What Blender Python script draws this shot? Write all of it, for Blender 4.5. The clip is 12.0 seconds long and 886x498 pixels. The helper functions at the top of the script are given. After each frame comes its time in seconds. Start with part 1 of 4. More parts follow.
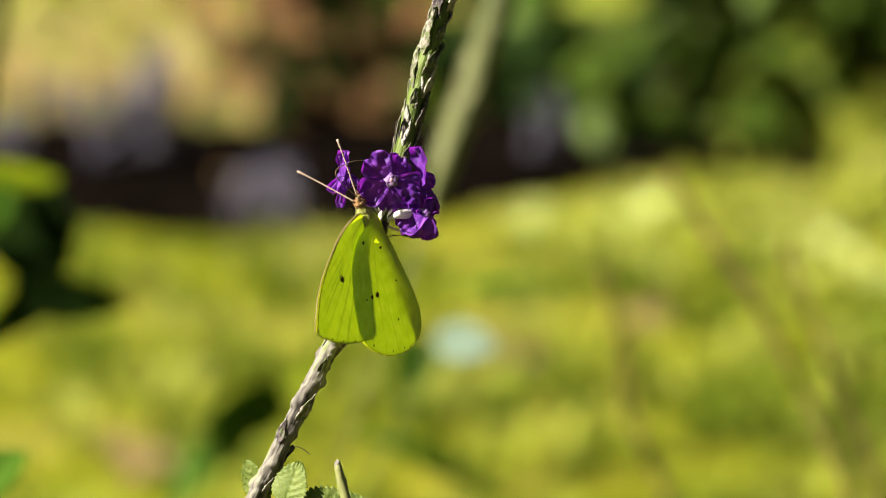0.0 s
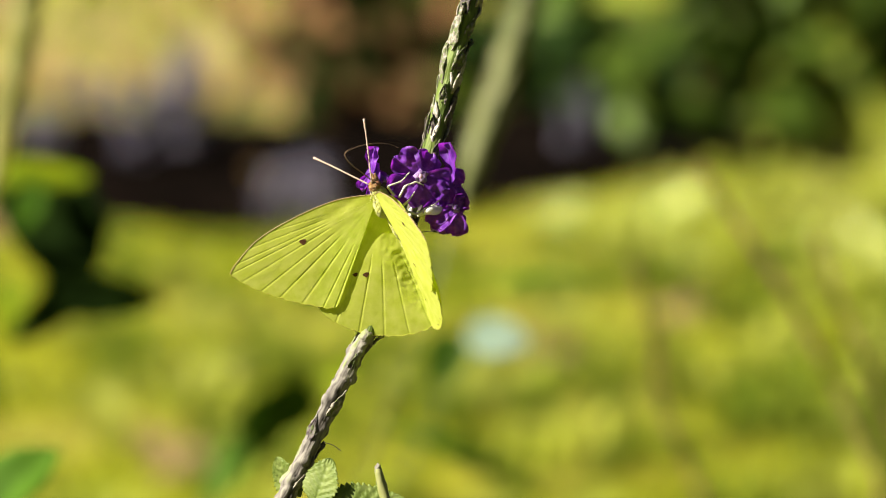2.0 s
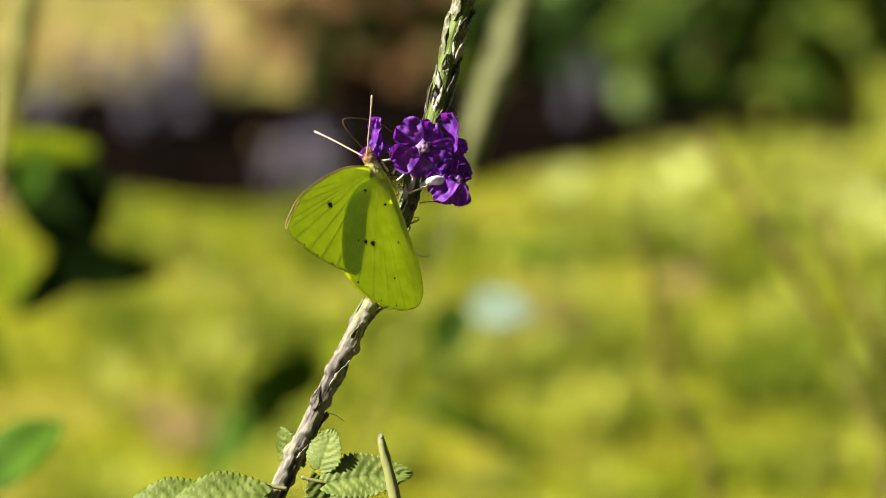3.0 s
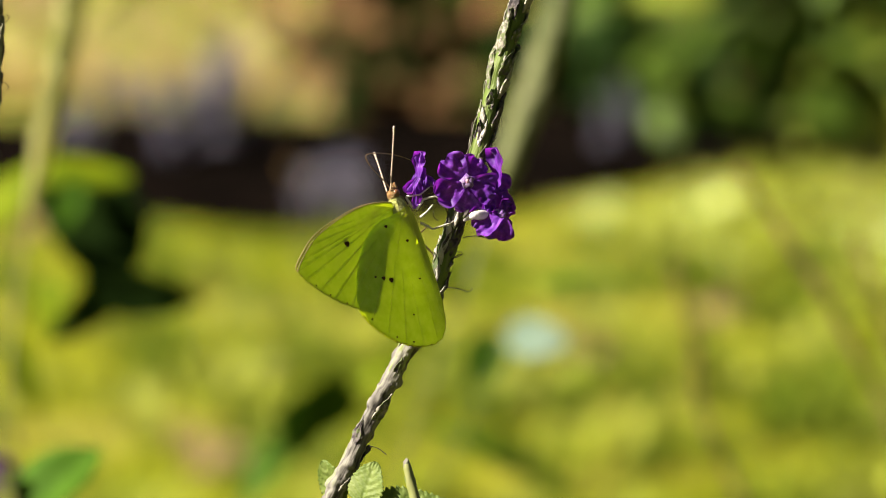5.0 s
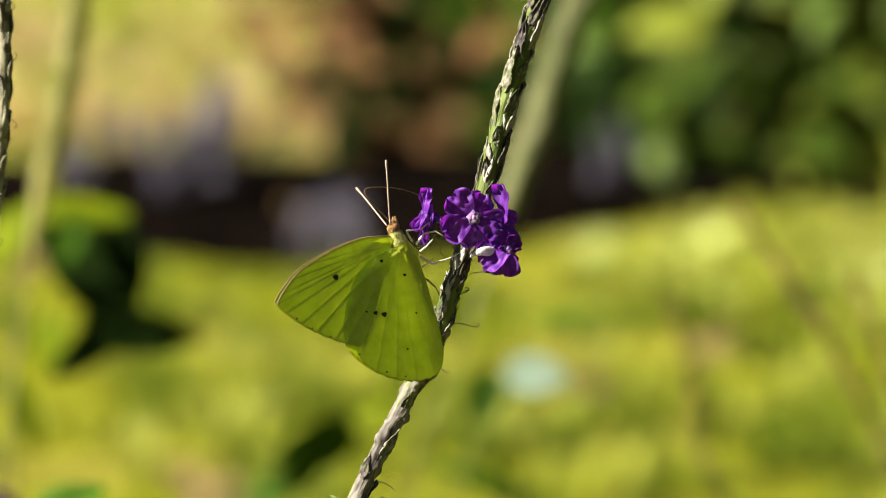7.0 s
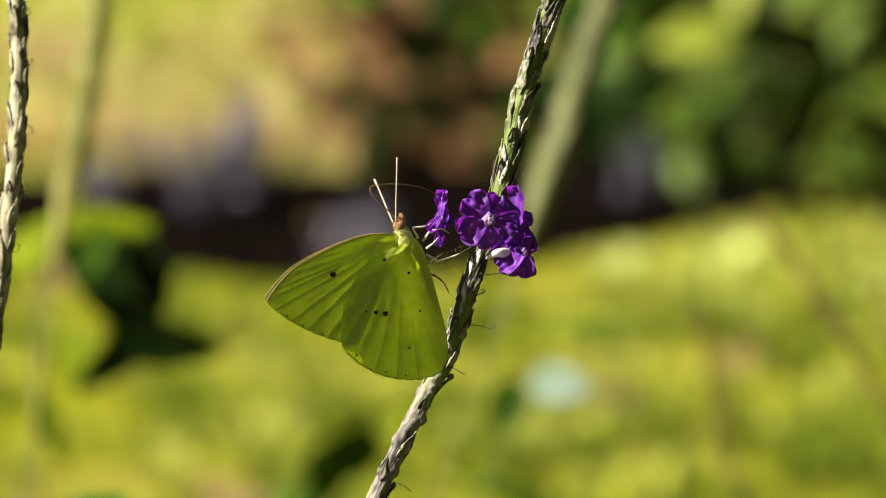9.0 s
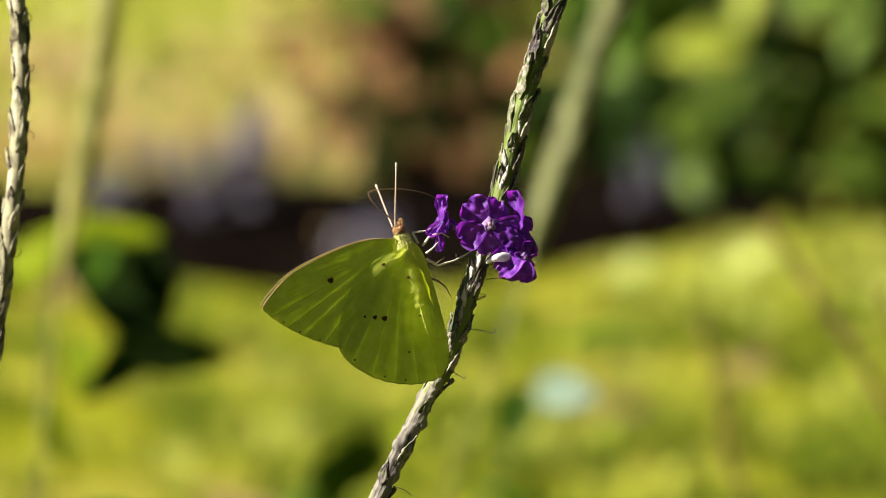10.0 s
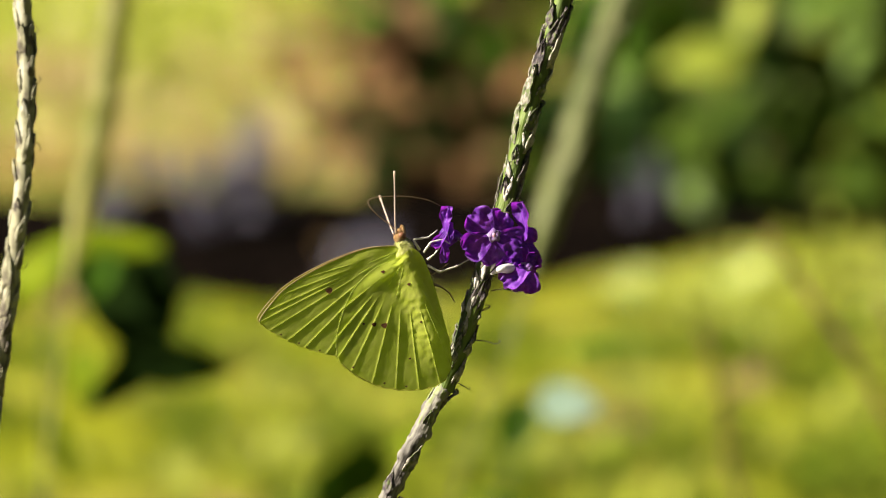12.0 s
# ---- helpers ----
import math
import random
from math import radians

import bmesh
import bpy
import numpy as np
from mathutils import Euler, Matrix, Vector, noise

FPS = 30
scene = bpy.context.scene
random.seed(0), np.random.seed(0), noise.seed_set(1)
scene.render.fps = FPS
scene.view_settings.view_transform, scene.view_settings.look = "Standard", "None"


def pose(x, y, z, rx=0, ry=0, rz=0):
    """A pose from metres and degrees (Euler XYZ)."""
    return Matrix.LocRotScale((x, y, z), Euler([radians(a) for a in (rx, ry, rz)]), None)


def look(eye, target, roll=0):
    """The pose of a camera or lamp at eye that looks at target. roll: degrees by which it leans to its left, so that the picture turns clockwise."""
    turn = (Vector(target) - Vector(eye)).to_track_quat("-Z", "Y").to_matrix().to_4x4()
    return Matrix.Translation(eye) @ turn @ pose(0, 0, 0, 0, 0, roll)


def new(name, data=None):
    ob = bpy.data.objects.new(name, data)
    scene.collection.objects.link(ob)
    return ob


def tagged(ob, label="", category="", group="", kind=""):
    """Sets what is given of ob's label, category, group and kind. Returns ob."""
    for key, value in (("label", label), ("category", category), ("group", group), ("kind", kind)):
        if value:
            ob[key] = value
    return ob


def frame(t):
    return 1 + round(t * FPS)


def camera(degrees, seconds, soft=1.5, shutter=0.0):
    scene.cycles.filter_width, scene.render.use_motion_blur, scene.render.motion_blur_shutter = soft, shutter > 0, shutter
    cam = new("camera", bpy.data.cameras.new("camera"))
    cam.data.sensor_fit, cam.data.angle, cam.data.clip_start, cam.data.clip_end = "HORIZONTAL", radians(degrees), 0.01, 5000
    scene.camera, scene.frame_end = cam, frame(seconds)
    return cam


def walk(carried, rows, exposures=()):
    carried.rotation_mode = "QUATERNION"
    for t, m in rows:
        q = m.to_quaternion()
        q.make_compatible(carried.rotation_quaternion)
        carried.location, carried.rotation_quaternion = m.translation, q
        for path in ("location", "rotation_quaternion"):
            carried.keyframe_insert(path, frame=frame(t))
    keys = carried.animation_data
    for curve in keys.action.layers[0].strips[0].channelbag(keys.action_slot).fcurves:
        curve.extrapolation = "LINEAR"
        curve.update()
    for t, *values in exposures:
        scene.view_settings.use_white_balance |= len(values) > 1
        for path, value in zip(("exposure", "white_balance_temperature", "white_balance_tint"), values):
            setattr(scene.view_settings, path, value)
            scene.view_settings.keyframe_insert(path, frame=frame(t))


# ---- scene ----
SECONDS = 12.0
cam = camera(7.0, SECONDS, soft=1.05, shutter=0.0)
FOCUS = 1.457                      # metres from the lens to the butterfly
cam.data.dof.use_dof = True
cam.data.dof.focus_distance = FOCUS
cam.data.dof.aperture_fstop = 27.0
cam.data.dof.aperture_blades = 0

walk(cam, [
    (0, pose(0.00279, 0.00551, 0.99770, 85.0485, 0.0487, -0.5808)),
    (0.5, pose(0.00297, 0.00412, 0.99753, 85.0522, 0.1845, -0.5340)),
    (1, pose(0.00368, 0.00438, 0.99725, 85.1270, 0.2962, -0.4486)),
    (1.5, pose(0.00352, 0.00335, 0.99753, 85.0369, 0.4042, -0.4068)),
    (2, pose(0.00343, 0.00607, 0.99786, 85.0089, 0.3546, -0.3448)),
    (2.5, pose(0.00393, 0.00456, 0.99754, 84.9341, 0.5885, -0.4260)),
    (2.7, pose(0.00393, 0.00454, 0.99754, 84.7781, 0.5909, -0.3835)),
    (4.3, pose(0.00240, 0.00893, 0.99829, 84.9163, 0.1822, -0.0773)),
    (4.5, pose(0.00240, 0.00893, 0.99829, 84.9387, 0.1846, -0.0506)),
    (5, pose(0.00124, 0.00138, 0.99959, 84.9949, 0.0863, -0.0419)),
    (5.5, pose(0.00000, 0.00000, 1.00000, 85.0000, 0.0000, 0.0000)),
    (6, pose(-0.00015, -0.00008, 1.00008, 84.9904, -0.0081, -0.1084)),
    (6.5, pose(-0.00068, -0.00028, 0.99970, 85.1360, 0.2590, -0.1402)),
    (7, pose(-0.00135, -0.00668, 1.00001, 85.2908, 0.2263, -0.1020)),
    (8.8, pose(0.00129, -0.00866, 0.99724, 85.3560, 0.5983, 0.1048)),
    (9, pose(0.00129, -0.00867, 0.99724, 85.4207, 0.5975, 0.0981)),
    (9.5, pose(0.00253, -0.01181, 0.99686, 85.5237, 0.6437, 0.1197)),
    (10, pose(0.00304, -0.01233, 0.99641, 85.5018, 0.6603, 0.1639)),
    (10.5, pose(0.00362, -0.01283, 0.99613, 85.4792, 0.7009, 0.2482)),
    (11, pose(0.00279, -0.01139, 0.99592, 85.5341, 0.6769, 0.2491)),
    (11.5, pose(0.00250, -0.01550, 0.99620, 85.6175, 0.7000, 0.1960)),
    (12, pose(0.00230, -0.01965, 0.99672, 85.6016, 0.6652, 0.1713)),
])

# ---------------------------------------------------------------- light
SUN_AZ, SUN_EL = radians(198), radians(36)     # from +x, anticlockwise
to_sun = Vector((math.cos(SUN_AZ) * math.cos(SUN_EL), math.sin(SUN_AZ) * math.cos(SUN_EL), math.sin(SUN_EL)))
world = bpy.data.worlds.new("sky")
scene.world = world
world.use_nodes = True
wt = world.node_tree
sky = wt.nodes.new("ShaderNodeTexSky")
sky.sky_type, sky.sun_disc = 'NISHITA', False
sky.sun_elevation, sky.sun_rotation = SUN_EL, math.pi / 2 - SUN_AZ
wt.links.new(sky.outputs[0], wt.nodes["Background"].inputs[0])
wt.nodes["Background"].inputs[1].default_value = 0.008
sun_data = bpy.data.lights.new("sun", 'SUN')
sun_data.energy, sun_data.angle, sun_data.color = 5.0, radians(0.53), (1.0, 0.905, 0.73)
sun = new("sun", sun_data)
sun.matrix_world = look(to_sun * 50, (0, 0, 0))
scene.view_settings.exposure = 1.78


# ---------------------------------------------------------------- materials
def mat(name, cols, scale=200, rough=0.6, bump=0.3, stretch=(1, 1, 1), trans=0.0, trans_col=None, fine=6.0, spec=0.4, sheen=0.0, by_object=0.15, depth=0.0005, tilt=0.0):
    """Colours spread by two scales of noise, with fine relief; trans lets light through thin things."""
    m = bpy.data.materials.new(name)
    m.use_nodes = True
    nt = m.node_tree
    N, L = nt.nodes, nt.links
    b = N["Principled BSDF"]
    tc, mp = N.new("ShaderNodeTexCoord"), N.new("ShaderNodeMapping")
    mp.inputs["Scale"].default_value = stretch
    if tilt:
        # the grain runs along a stem that leans by tilt degrees towards +x
        lean = N.new("ShaderNodeMapping")
        lean.inputs["Rotation"].default_value = (0, radians(-tilt), 0)
        L.new(tc.outputs["Object"], lean.inputs[0])
        L.new(lean.outputs[0], mp.inputs[0])
    else:
        L.new(tc.outputs["Object"], mp.inputs[0])
    n1, n2 = N.new("ShaderNodeTexNoise"), N.new("ShaderNodeTexNoise")
    n1.inputs["Scale"].default_value, n1.inputs["Detail"].default_value = scale, 4
    n2.inputs["Scale"].default_value, n2.inputs["Detail"].default_value = scale * fine, 3
    L.new(mp.outputs[0], n1.inputs["Vector"])
    L.new(mp.outputs[0], n2.inputs["Vector"])
    mix = N.new("ShaderNodeMath")
    mix.operation = 'MULTIPLY_ADD'
    mix.inputs[1].default_value = 0.35
    L.new(n2.outputs[0], mix.inputs[0])
    sub = N.new("ShaderNodeMath")
    sub.operation = 'MULTIPLY_ADD'
    sub.inputs[1].default_value, sub.inputs[2].default_value = 1.5, -0.43 - max(0, by_object - 0.15) / 2
    L.new(n1.outputs[0], sub.inputs[0])
    L.new(sub.outputs[0], mix.inputs[2])
    oi = N.new("ShaderNodeObjectInfo")
    jit = N.new("ShaderNodeMath")
    jit.operation = 'MULTIPLY_ADD'
    jit.inputs[1].default_value = by_object
    L.new(oi.outputs["Random"], jit.inputs[0])
    L.new(mix.outputs[0], jit.inputs[2])
    ramp = N.new("ShaderNodeValToRGB")
    els = ramp.color_ramp.elements
    while len(els) < len(cols):
        els.new(0.5)
    for i, c in enumerate(cols):
        els[i].position = 0.2 + 0.6 * i / max(1, len(cols) - 1)
        els[i].color = (*c, 1)
    L.new(jit.outputs[0], ramp.inputs[0])
    L.new(ramp.outputs[0], b.inputs["Base Color"])
    b.inputs["Roughness"].default_value = rough
    b.inputs["Specular IOR Level"].default_value = spec
    if sheen:
        b.inputs["Sheen Weight"].default_value = sheen
    bp = N.new("ShaderNodeBump")
    bp.inputs["Strength"].default_value, bp.inputs["Distance"].default_value = bump, depth
    L.new(n2.outputs[0], bp.inputs["Height"])
    L.new(bp.outputs[0], b.inputs["Normal"])
    if trans:
        tr, ms = N.new("ShaderNodeBsdfTranslucent"), N.new("ShaderNodeMixShader")
        ms.inputs[0].default_value = trans
        if trans_col:
            tint = N.new("ShaderNodeMix")
            tint.data_type, tint.blend_type = 'RGBA', 'MULTIPLY'
            tint.inputs[0].default_value = 1.0
            L.new(ramp.outputs[0], tint.inputs[6])
            tint.inputs[7].default_value = (*trans_col, 1)
            L.new(tint.outputs[2], tr.inputs[0])
        else:
            L.new(ramp.outputs[0], tr.inputs[0])
        L.new(b.outputs[0], ms.inputs[1])
        L.new(tr.outputs[0], ms.inputs[2])
        L.new(ms.outputs[0], N["Material Output"].inputs[0])
    return m


M_SPIKE = mat("spike_bark", [(0.008, 0.010, 0.004), (0.024, 0.04, 0.006), (0.062, 0.10, 0.010), (0.105, 0.15, 0.02), (0.14, 0.15, 0.07)], 300, 0.6, 1.0, (1, 1, 0.12), depth=0.0003, tilt=15)
M_OLDSTEM = mat("grey_bark", [(0.008, 0.006, 0.006), (0.038, 0.032, 0.028), (0.12, 0.11, 0.10), (0.205, 0.195, 0.17), (0.15, 0.19, 0.05), (0.37, 0.355, 0.28)], 330, 0.8, 1.0, (1, 1, 0.10), fine=4, depth=0.0004, tilt=28)
M_BRACT = mat("bract", [(0.010, 0.007, 0.010), (0.04, 0.03, 0.034), (0.095, 0.077, 0.08), (0.08, 0.115, 0.022), (0.17, 0.155, 0.135), (0.31, 0.29, 0.245)], 650, 0.7, 1.0, (1, 1, 0.22), fine=3, by_object=0.5, depth=0.0004)
M_DRIED = mat("dried_scale", [(0.06, 0.05, 0.05), (0.34, 0.32, 0.29), (0.52, 0.5, 0.46)], 420, 0.7, 0.8, (1, 1, 0.4), by_object=0.3)
M_CALYX = mat("calyx", [(0.12, 0.168, 0.03), (0.18, 0.24, 0.048), (0.252, 0.276, 0.096)], 500, 0.5, 0.5, trans=0.2)
M_HAIR = mat("dry_style", [(0.024, 0.0176, 0.0144), (0.056, 0.04, 0.032)], 900, 0.6, 0.2)
M_PETAL = mat("violet_petal", [(0.059, 0.009, 0.18), (0.13, 0.019, 0.35), (0.248, 0.046, 0.54)], 420, 0.5, 0.3, trans=0.4, trans_col=(1.7, 0.7, 1.25), sheen=0.1, depth=0.0003)
M_HALO = mat("lavender_halo", [(0.13, 0.035, 0.30), (0.24, 0.11, 0.42), (0.42, 0.30, 0.55)], 1200, 0.5, 0.3, trans=0.3)
M_THROAT = mat("pale_throat", [(0.50, 0.20, 0.36), (0.68, 0.42, 0.52)], 1500, 0.5, 0.2, trans=0.2)
M_LILACTUBE = mat("lilac_tube", [(0.14, 0.07, 0.30), (0.26, 0.16, 0.42)], 400, 0.5, 0.2, trans=0.3)
M_TUBE = mat("white_tube", [(0.66, 0.6, 0.7), (0.82, 0.8, 0.82)], 400, 0.5, 0.2, trans=0.3)
M_LEAF = mat("crinkled_leaf", [(0.075, 0.12, 0.018), (0.12, 0.172, 0.032), (0.19, 0.24, 0.065)], 260, 0.55, 0.6, trans=0.3, trans_col=(1.1, 1.2, 0.35), spec=0.25, depth=0.0002)
# Shaded copy of the green foliage below: the shade is put into the colour.
M_SHADELEAF = mat("shaded_leaf", [(0.0042, 0.0115, 0.0022), (0.0088, 0.021, 0.003), (0.016, 0.033, 0.005)], 60, 0.7, 0.4, trans=0.15, spec=0.04)
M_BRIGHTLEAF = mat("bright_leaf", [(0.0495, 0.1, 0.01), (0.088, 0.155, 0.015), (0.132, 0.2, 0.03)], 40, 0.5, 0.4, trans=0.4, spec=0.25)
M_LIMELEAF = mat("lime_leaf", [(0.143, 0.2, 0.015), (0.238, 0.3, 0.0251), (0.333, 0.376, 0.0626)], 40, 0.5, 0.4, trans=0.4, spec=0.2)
M_SHOOTLEAF = mat("shoot_leaf", [(0.07, 0.115, 0.003), (0.13, 0.18, 0.004), (0.20, 0.235, 0.006)], 50, 0.6, 0.4, trans=0.3, spec=0.08)
M_SPIKESCALE = mat("pale_scale", [(0.008, 0.006, 0.006), (0.08, 0.065, 0.05), (0.25, 0.24, 0.15), (0.36, 0.345, 0.28)], 260, 0.65, 0.8, (1, 1, 0.5), by_object=0.4, depth=0.00015)
# A leaf reflecting the sky: the sheen is painted as pale blue-green.
M_SHEENLEAF = mat("sheen_leaf", [(0.187, 0.281, 0.212), (0.238, 0.34, 0.264), (0.289, 0.383, 0.315)], 60, 0.4, 0.3, trans=0.3)
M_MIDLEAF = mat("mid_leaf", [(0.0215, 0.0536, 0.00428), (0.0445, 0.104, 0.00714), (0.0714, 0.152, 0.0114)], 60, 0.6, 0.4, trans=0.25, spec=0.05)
M_BROWNLEAF = mat("brown_leaf", [(0.085, 0.042, 0.020), (0.16, 0.083, 0.040), (0.24, 0.138, 0.066)], 30, 0.8, 0.4, trans=0.25, spec=0.0)
M_GREENSTEM = mat("pale_green_stem", [(0.11, 0.135, 0.028), (0.18, 0.20, 0.06), (0.24, 0.235, 0.11)], 120, 0.6, 0.6, (1, 1, 0.3), depth=0.0002)
M_SOFTGREEN = mat("soft_green_spike", [(0.092, 0.118, 0.035), (0.155, 0.178, 0.062), (0.22, 0.228, 0.10)], 90, 0.6, 0.6, by_object=0.3, trans=0.25)
M_OLIVE = mat("olive_spike", [(0.23, 0.25, 0.07), (0.36, 0.37, 0.11), (0.47, 0.455, 0.175)], 90, 0.6, 0.6, by_object=0.4, trans=0.6)
M_DARKSTALK = mat("dark_stalk", [(0.03, 0.04, 0.008), (0.06, 0.075, 0.012), (0.10, 0.11, 0.02)], 60, 0.6, 0.4)
M_WING = mat("yellow_wing", [(0.61, 0.69, 0.08), (0.67, 0.745, 0.12), (0.73, 0.785, 0.17)], 420, 0.6, 0.2, trans=0.55, trans_col=(0.88, 0.95, 0.055), spec=0.15, depth=0.00012)
M_VEIN = mat("wing_vein", [(0.70, 0.76, 0.18), (0.77, 0.82, 0.28)], 400, 0.5, 0.2, trans=0.5, trans_col=(1.0, 1.05, 0.12), spec=0.1)
M_EDGE = mat("pink_edge", [(0.30, 0.22, 0.09), (0.40, 0.30, 0.16)], 600, 0.6, 0.3, trans=0.3)
M_MARGIN = mat("olive_margin", [(0.20, 0.15, 0.03), (0.40, 0.40, 0.05), (0.55, 0.58, 0.06)], 700, 0.7, 0.3, trans=0.3)
M_SPOT = mat("brown_spot", [(0.045, 0.019, 0.008), (0.10, 0.042, 0.018)], 2000, 0.8, 0.3, spec=0.1)
M_FUR = mat("pale_down", [(0.475, 0.5, 0.0414), (0.569, 0.586, 0.103), (0.638, 0.638, 0.197)], 1500, 0.8, 1.0, sheen=0.5)
M_HEAD = mat("rusty_head", [(0.12, 0.045, 0.012), (0.22, 0.10, 0.03), (0.33, 0.22, 0.09)], 1800, 0.7, 0.8)
M_EYE = mat("eye", [(0.10, 0.04, 0.02), (0.2, 0.09, 0.05)], 3000, 0.25, 0.1)
M_ANT = mat("pink_antenna", [(0.375, 0.255, 0.203), (0.51, 0.413, 0.352)], 1500, 0.5, 0.3)
M_PROB = mat("proboscis", [(0.08, 0.05, 0.025), (0.19, 0.12, 0.065)], 1500, 0.4, 0.2)
M_LEG = mat("white_leg", [(0.527, 0.484, 0.425), (0.646, 0.62, 0.578)], 1500, 0.5, 0.3)
M_LAWN = mat("lawn_soil", [(0.024, 0.0307, 0.00389), (0.0529, 0.0613, 0.00779), (0.0817, 0.0869, 0.0117), (0.0912, 0.0846, 0.0389)], 1.6, 0.9, 0.6, (1, 0.5, 1), depth=0.02, spec=0.0)
M_GRASS = mat("grass_blade", [(0.137, 0.176, 0.00802), (0.258, 0.301, 0.0159), (0.361, 0.381, 0.0295), (0.433, 0.405, 0.0802)], 2.6, 0.6, 0.2, (1, 0.6, 1), trans=0.4, spec=0.0)
# Dark mulch, made near black by putting the bed's shade into the colour.
M_BED = mat("shaded_mulch", [(0.0010, 0.0008, 0.0008), (0.0026, 0.0020, 0.0018), (0.0075, 0.0052, 0.0042)], 7, 0.95, 1.0, depth=0.03, spec=0.0)
M_TAN = mat("tan_straw", [(0.356, 0.275, 0.085), (0.499, 0.4, 0.149), (0.594, 0.5, 0.212)], 5, 0.8, 0.3, trans=0.3, spec=0.0)
# Sun glints on leaves, painted as a near-white blade colour.
M_GLINT = mat("painted_glint", [(0.728, 0.81, 0.24), (0.902, 0.96, 0.48)], 5, 0.5, 0.3, trans=0.35, spec=0.2)
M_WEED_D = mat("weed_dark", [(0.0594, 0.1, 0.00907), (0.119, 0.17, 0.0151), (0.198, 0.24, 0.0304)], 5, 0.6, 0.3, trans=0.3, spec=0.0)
M_WEED_L = mat("weed_light", [(0.271, 0.326, 0.0236), (0.343, 0.388, 0.047), (0.41, 0.425, 0.117)], 5, 0.5, 0.3, trans=0.35, spec=0.0)
M_STRAW = mat("pink_straw", [(0.404, 0.311, 0.12), (0.525, 0.421, 0.201), (0.606, 0.501, 0.281)], 5, 0.8, 0.3, trans=0.4, spec=0.0)
M_WEED_B = mat("weed_bright", [(0.24, 0.30, 0.030), (0.33, 0.38, 0.050), (0.42, 0.43, 0.11)], 5, 0.5, 0.3, trans=0.4, spec=0.0)
M_DRY = mat("straw_ground", [(0.17, 0.215, 0.0235), (0.30, 0.325, 0.0624), (0.38, 0.36, 0.15)], 1.3, 0.9, 0.6, (1, 0.35, 1), depth=0.03, spec=0.0)
M_BARK = mat("tree_bark", [(0.055, 0.032, 0.016), (0.12, 0.074, 0.038), (0.20, 0.127, 0.07)], 18, 0.9, 1.0, (1, 1, 0.25), depth=0.02, spec=0.0)
M_LILAC = mat("lilac_floret", [(0.09, 0.083, 0.14), (0.145, 0.135, 0.19), (0.24, 0.23, 0.26)], 12, 0.7, 0.3, trans=0.3, spec=0.0)
M_DEADLEAF = mat("dead_leaf", [(0.13, 0.075, 0.030), (0.18, 0.12, 0.056), (0.21, 0.155, 0.09)], 30, 0.8, 0.5, trans=0.2, spec=0.0)

# ---------------------------------------------------------------- geometry helpers
REF = pose(0, 0, 1.0, 85, 0, 0)


def near(u, v, w=0.0):
    """World place u mm to the right, v mm up and w mm towards the viewer of the middle of the sharp plane."""
    return REF @ Vector((u / 1000, v / 1000, -FOCUS + w / 1000))


def far(uv, d):
    """World place d metres out, in line with (u, v) mm of the sharp plane."""
    return REF @ Vector((uv[0] / 1000 * d / FOCUS, uv[1] / 1000 * d / FOCUS, -d))


def spline(pts, steps):
    """Catmull-Rom through points (Vectors of any size)."""
    pts = [Vector(p) for p in pts]
    ext = [pts[0] * 2 - pts[1], *pts, pts[-1] * 2 - pts[-2]]
    out = []
    for i in range(1, len(ext) - 2):
        a, b, c, d = ext[i - 1:i + 3]
        for k in range(steps):
            t = k / steps
            out.append(0.5 * ((2 * b) + (c - a) * t + (2 * a - 5 * b + 4 * c - d) * t * t + (3 * b - a - 3 * c + d) * t ** 3))
    out.append(pts[-1])
    return out


def tube(bm, pts, radius, segs=8, lump=None, cap=True):
    """A tube along points; radius is a number or a function of 0..1; lump(i, angle) adds to it."""
    n = len(pts)
    rings = []
    side = None
    for i, p in enumerate(pts):
        d = (pts[min(i + 1, n - 1)] - pts[max(i - 1, 0)]).normalized()
        if side is None:
            side = d.orthogonal().normalized()
        side = (side - d * side.dot(d)).normalized()
        up = d.cross(side)
        r = radius(i / max(1, n - 1)) if callable(radius) else radius
        ring = []
        for k in range(segs):
            a = 2 * math.pi * k / segs
            rr = r + (lump(i, a) if lump else 0)
            ring.append(bm.verts.new(p + (side * math.cos(a) + up * math.sin(a)) * rr))
        rings.append(ring)
    for r0, r1 in zip(rings, rings[1:]):
        for k in range(segs):
            bm.faces.new((r0[k], r0[(k + 1) % segs], r1[(k + 1) % segs], r1[k]))
    if cap:
        bm.faces.new(list(reversed(rings[0])))
        bm.faces.new(rings[-1])
    return bm


def blob(bm, centre, radii, turn=None, u=12, v=8, rough=0.0):
    """A rounded lump."""
    turn = turn or Matrix.Identity(3)
    got = bmesh.ops.create_uvsphere(bm, u_segments=u, v_segments=v, radius=1.0)["verts"]
    for q in got:
        k = 1 + rough * noise.noise(q.co * 3 + Vector(centre) * 700)
        q.co = Vector(centre) + turn @ Vector((q.co.x * radii[0], q.co.y * radii[1], q.co.z * radii[2])) * k
    return bm


def to_mesh(name, bm, material, smooth=True):
    me = bpy.data.meshes.new(name)
    bmesh.ops.recalc_face_normals(bm, faces=bm.faces)
    bm.to_mesh(me)
    bm.free()
    me.materials.append(material)
    if smooth:
        me.shade_smooth()
    return me


def thing(name, at, label, category, group="", kind=""):
    ob = new(name)
    ob.empty_display_size = 0.01
    ob.location = at
    return tagged(ob, label, category, group, kind)


def origin_of(ob):
    p = Vector((0, 0, 0))
    while ob:
        p = p + ob.location
        ob = ob.parent
    return p


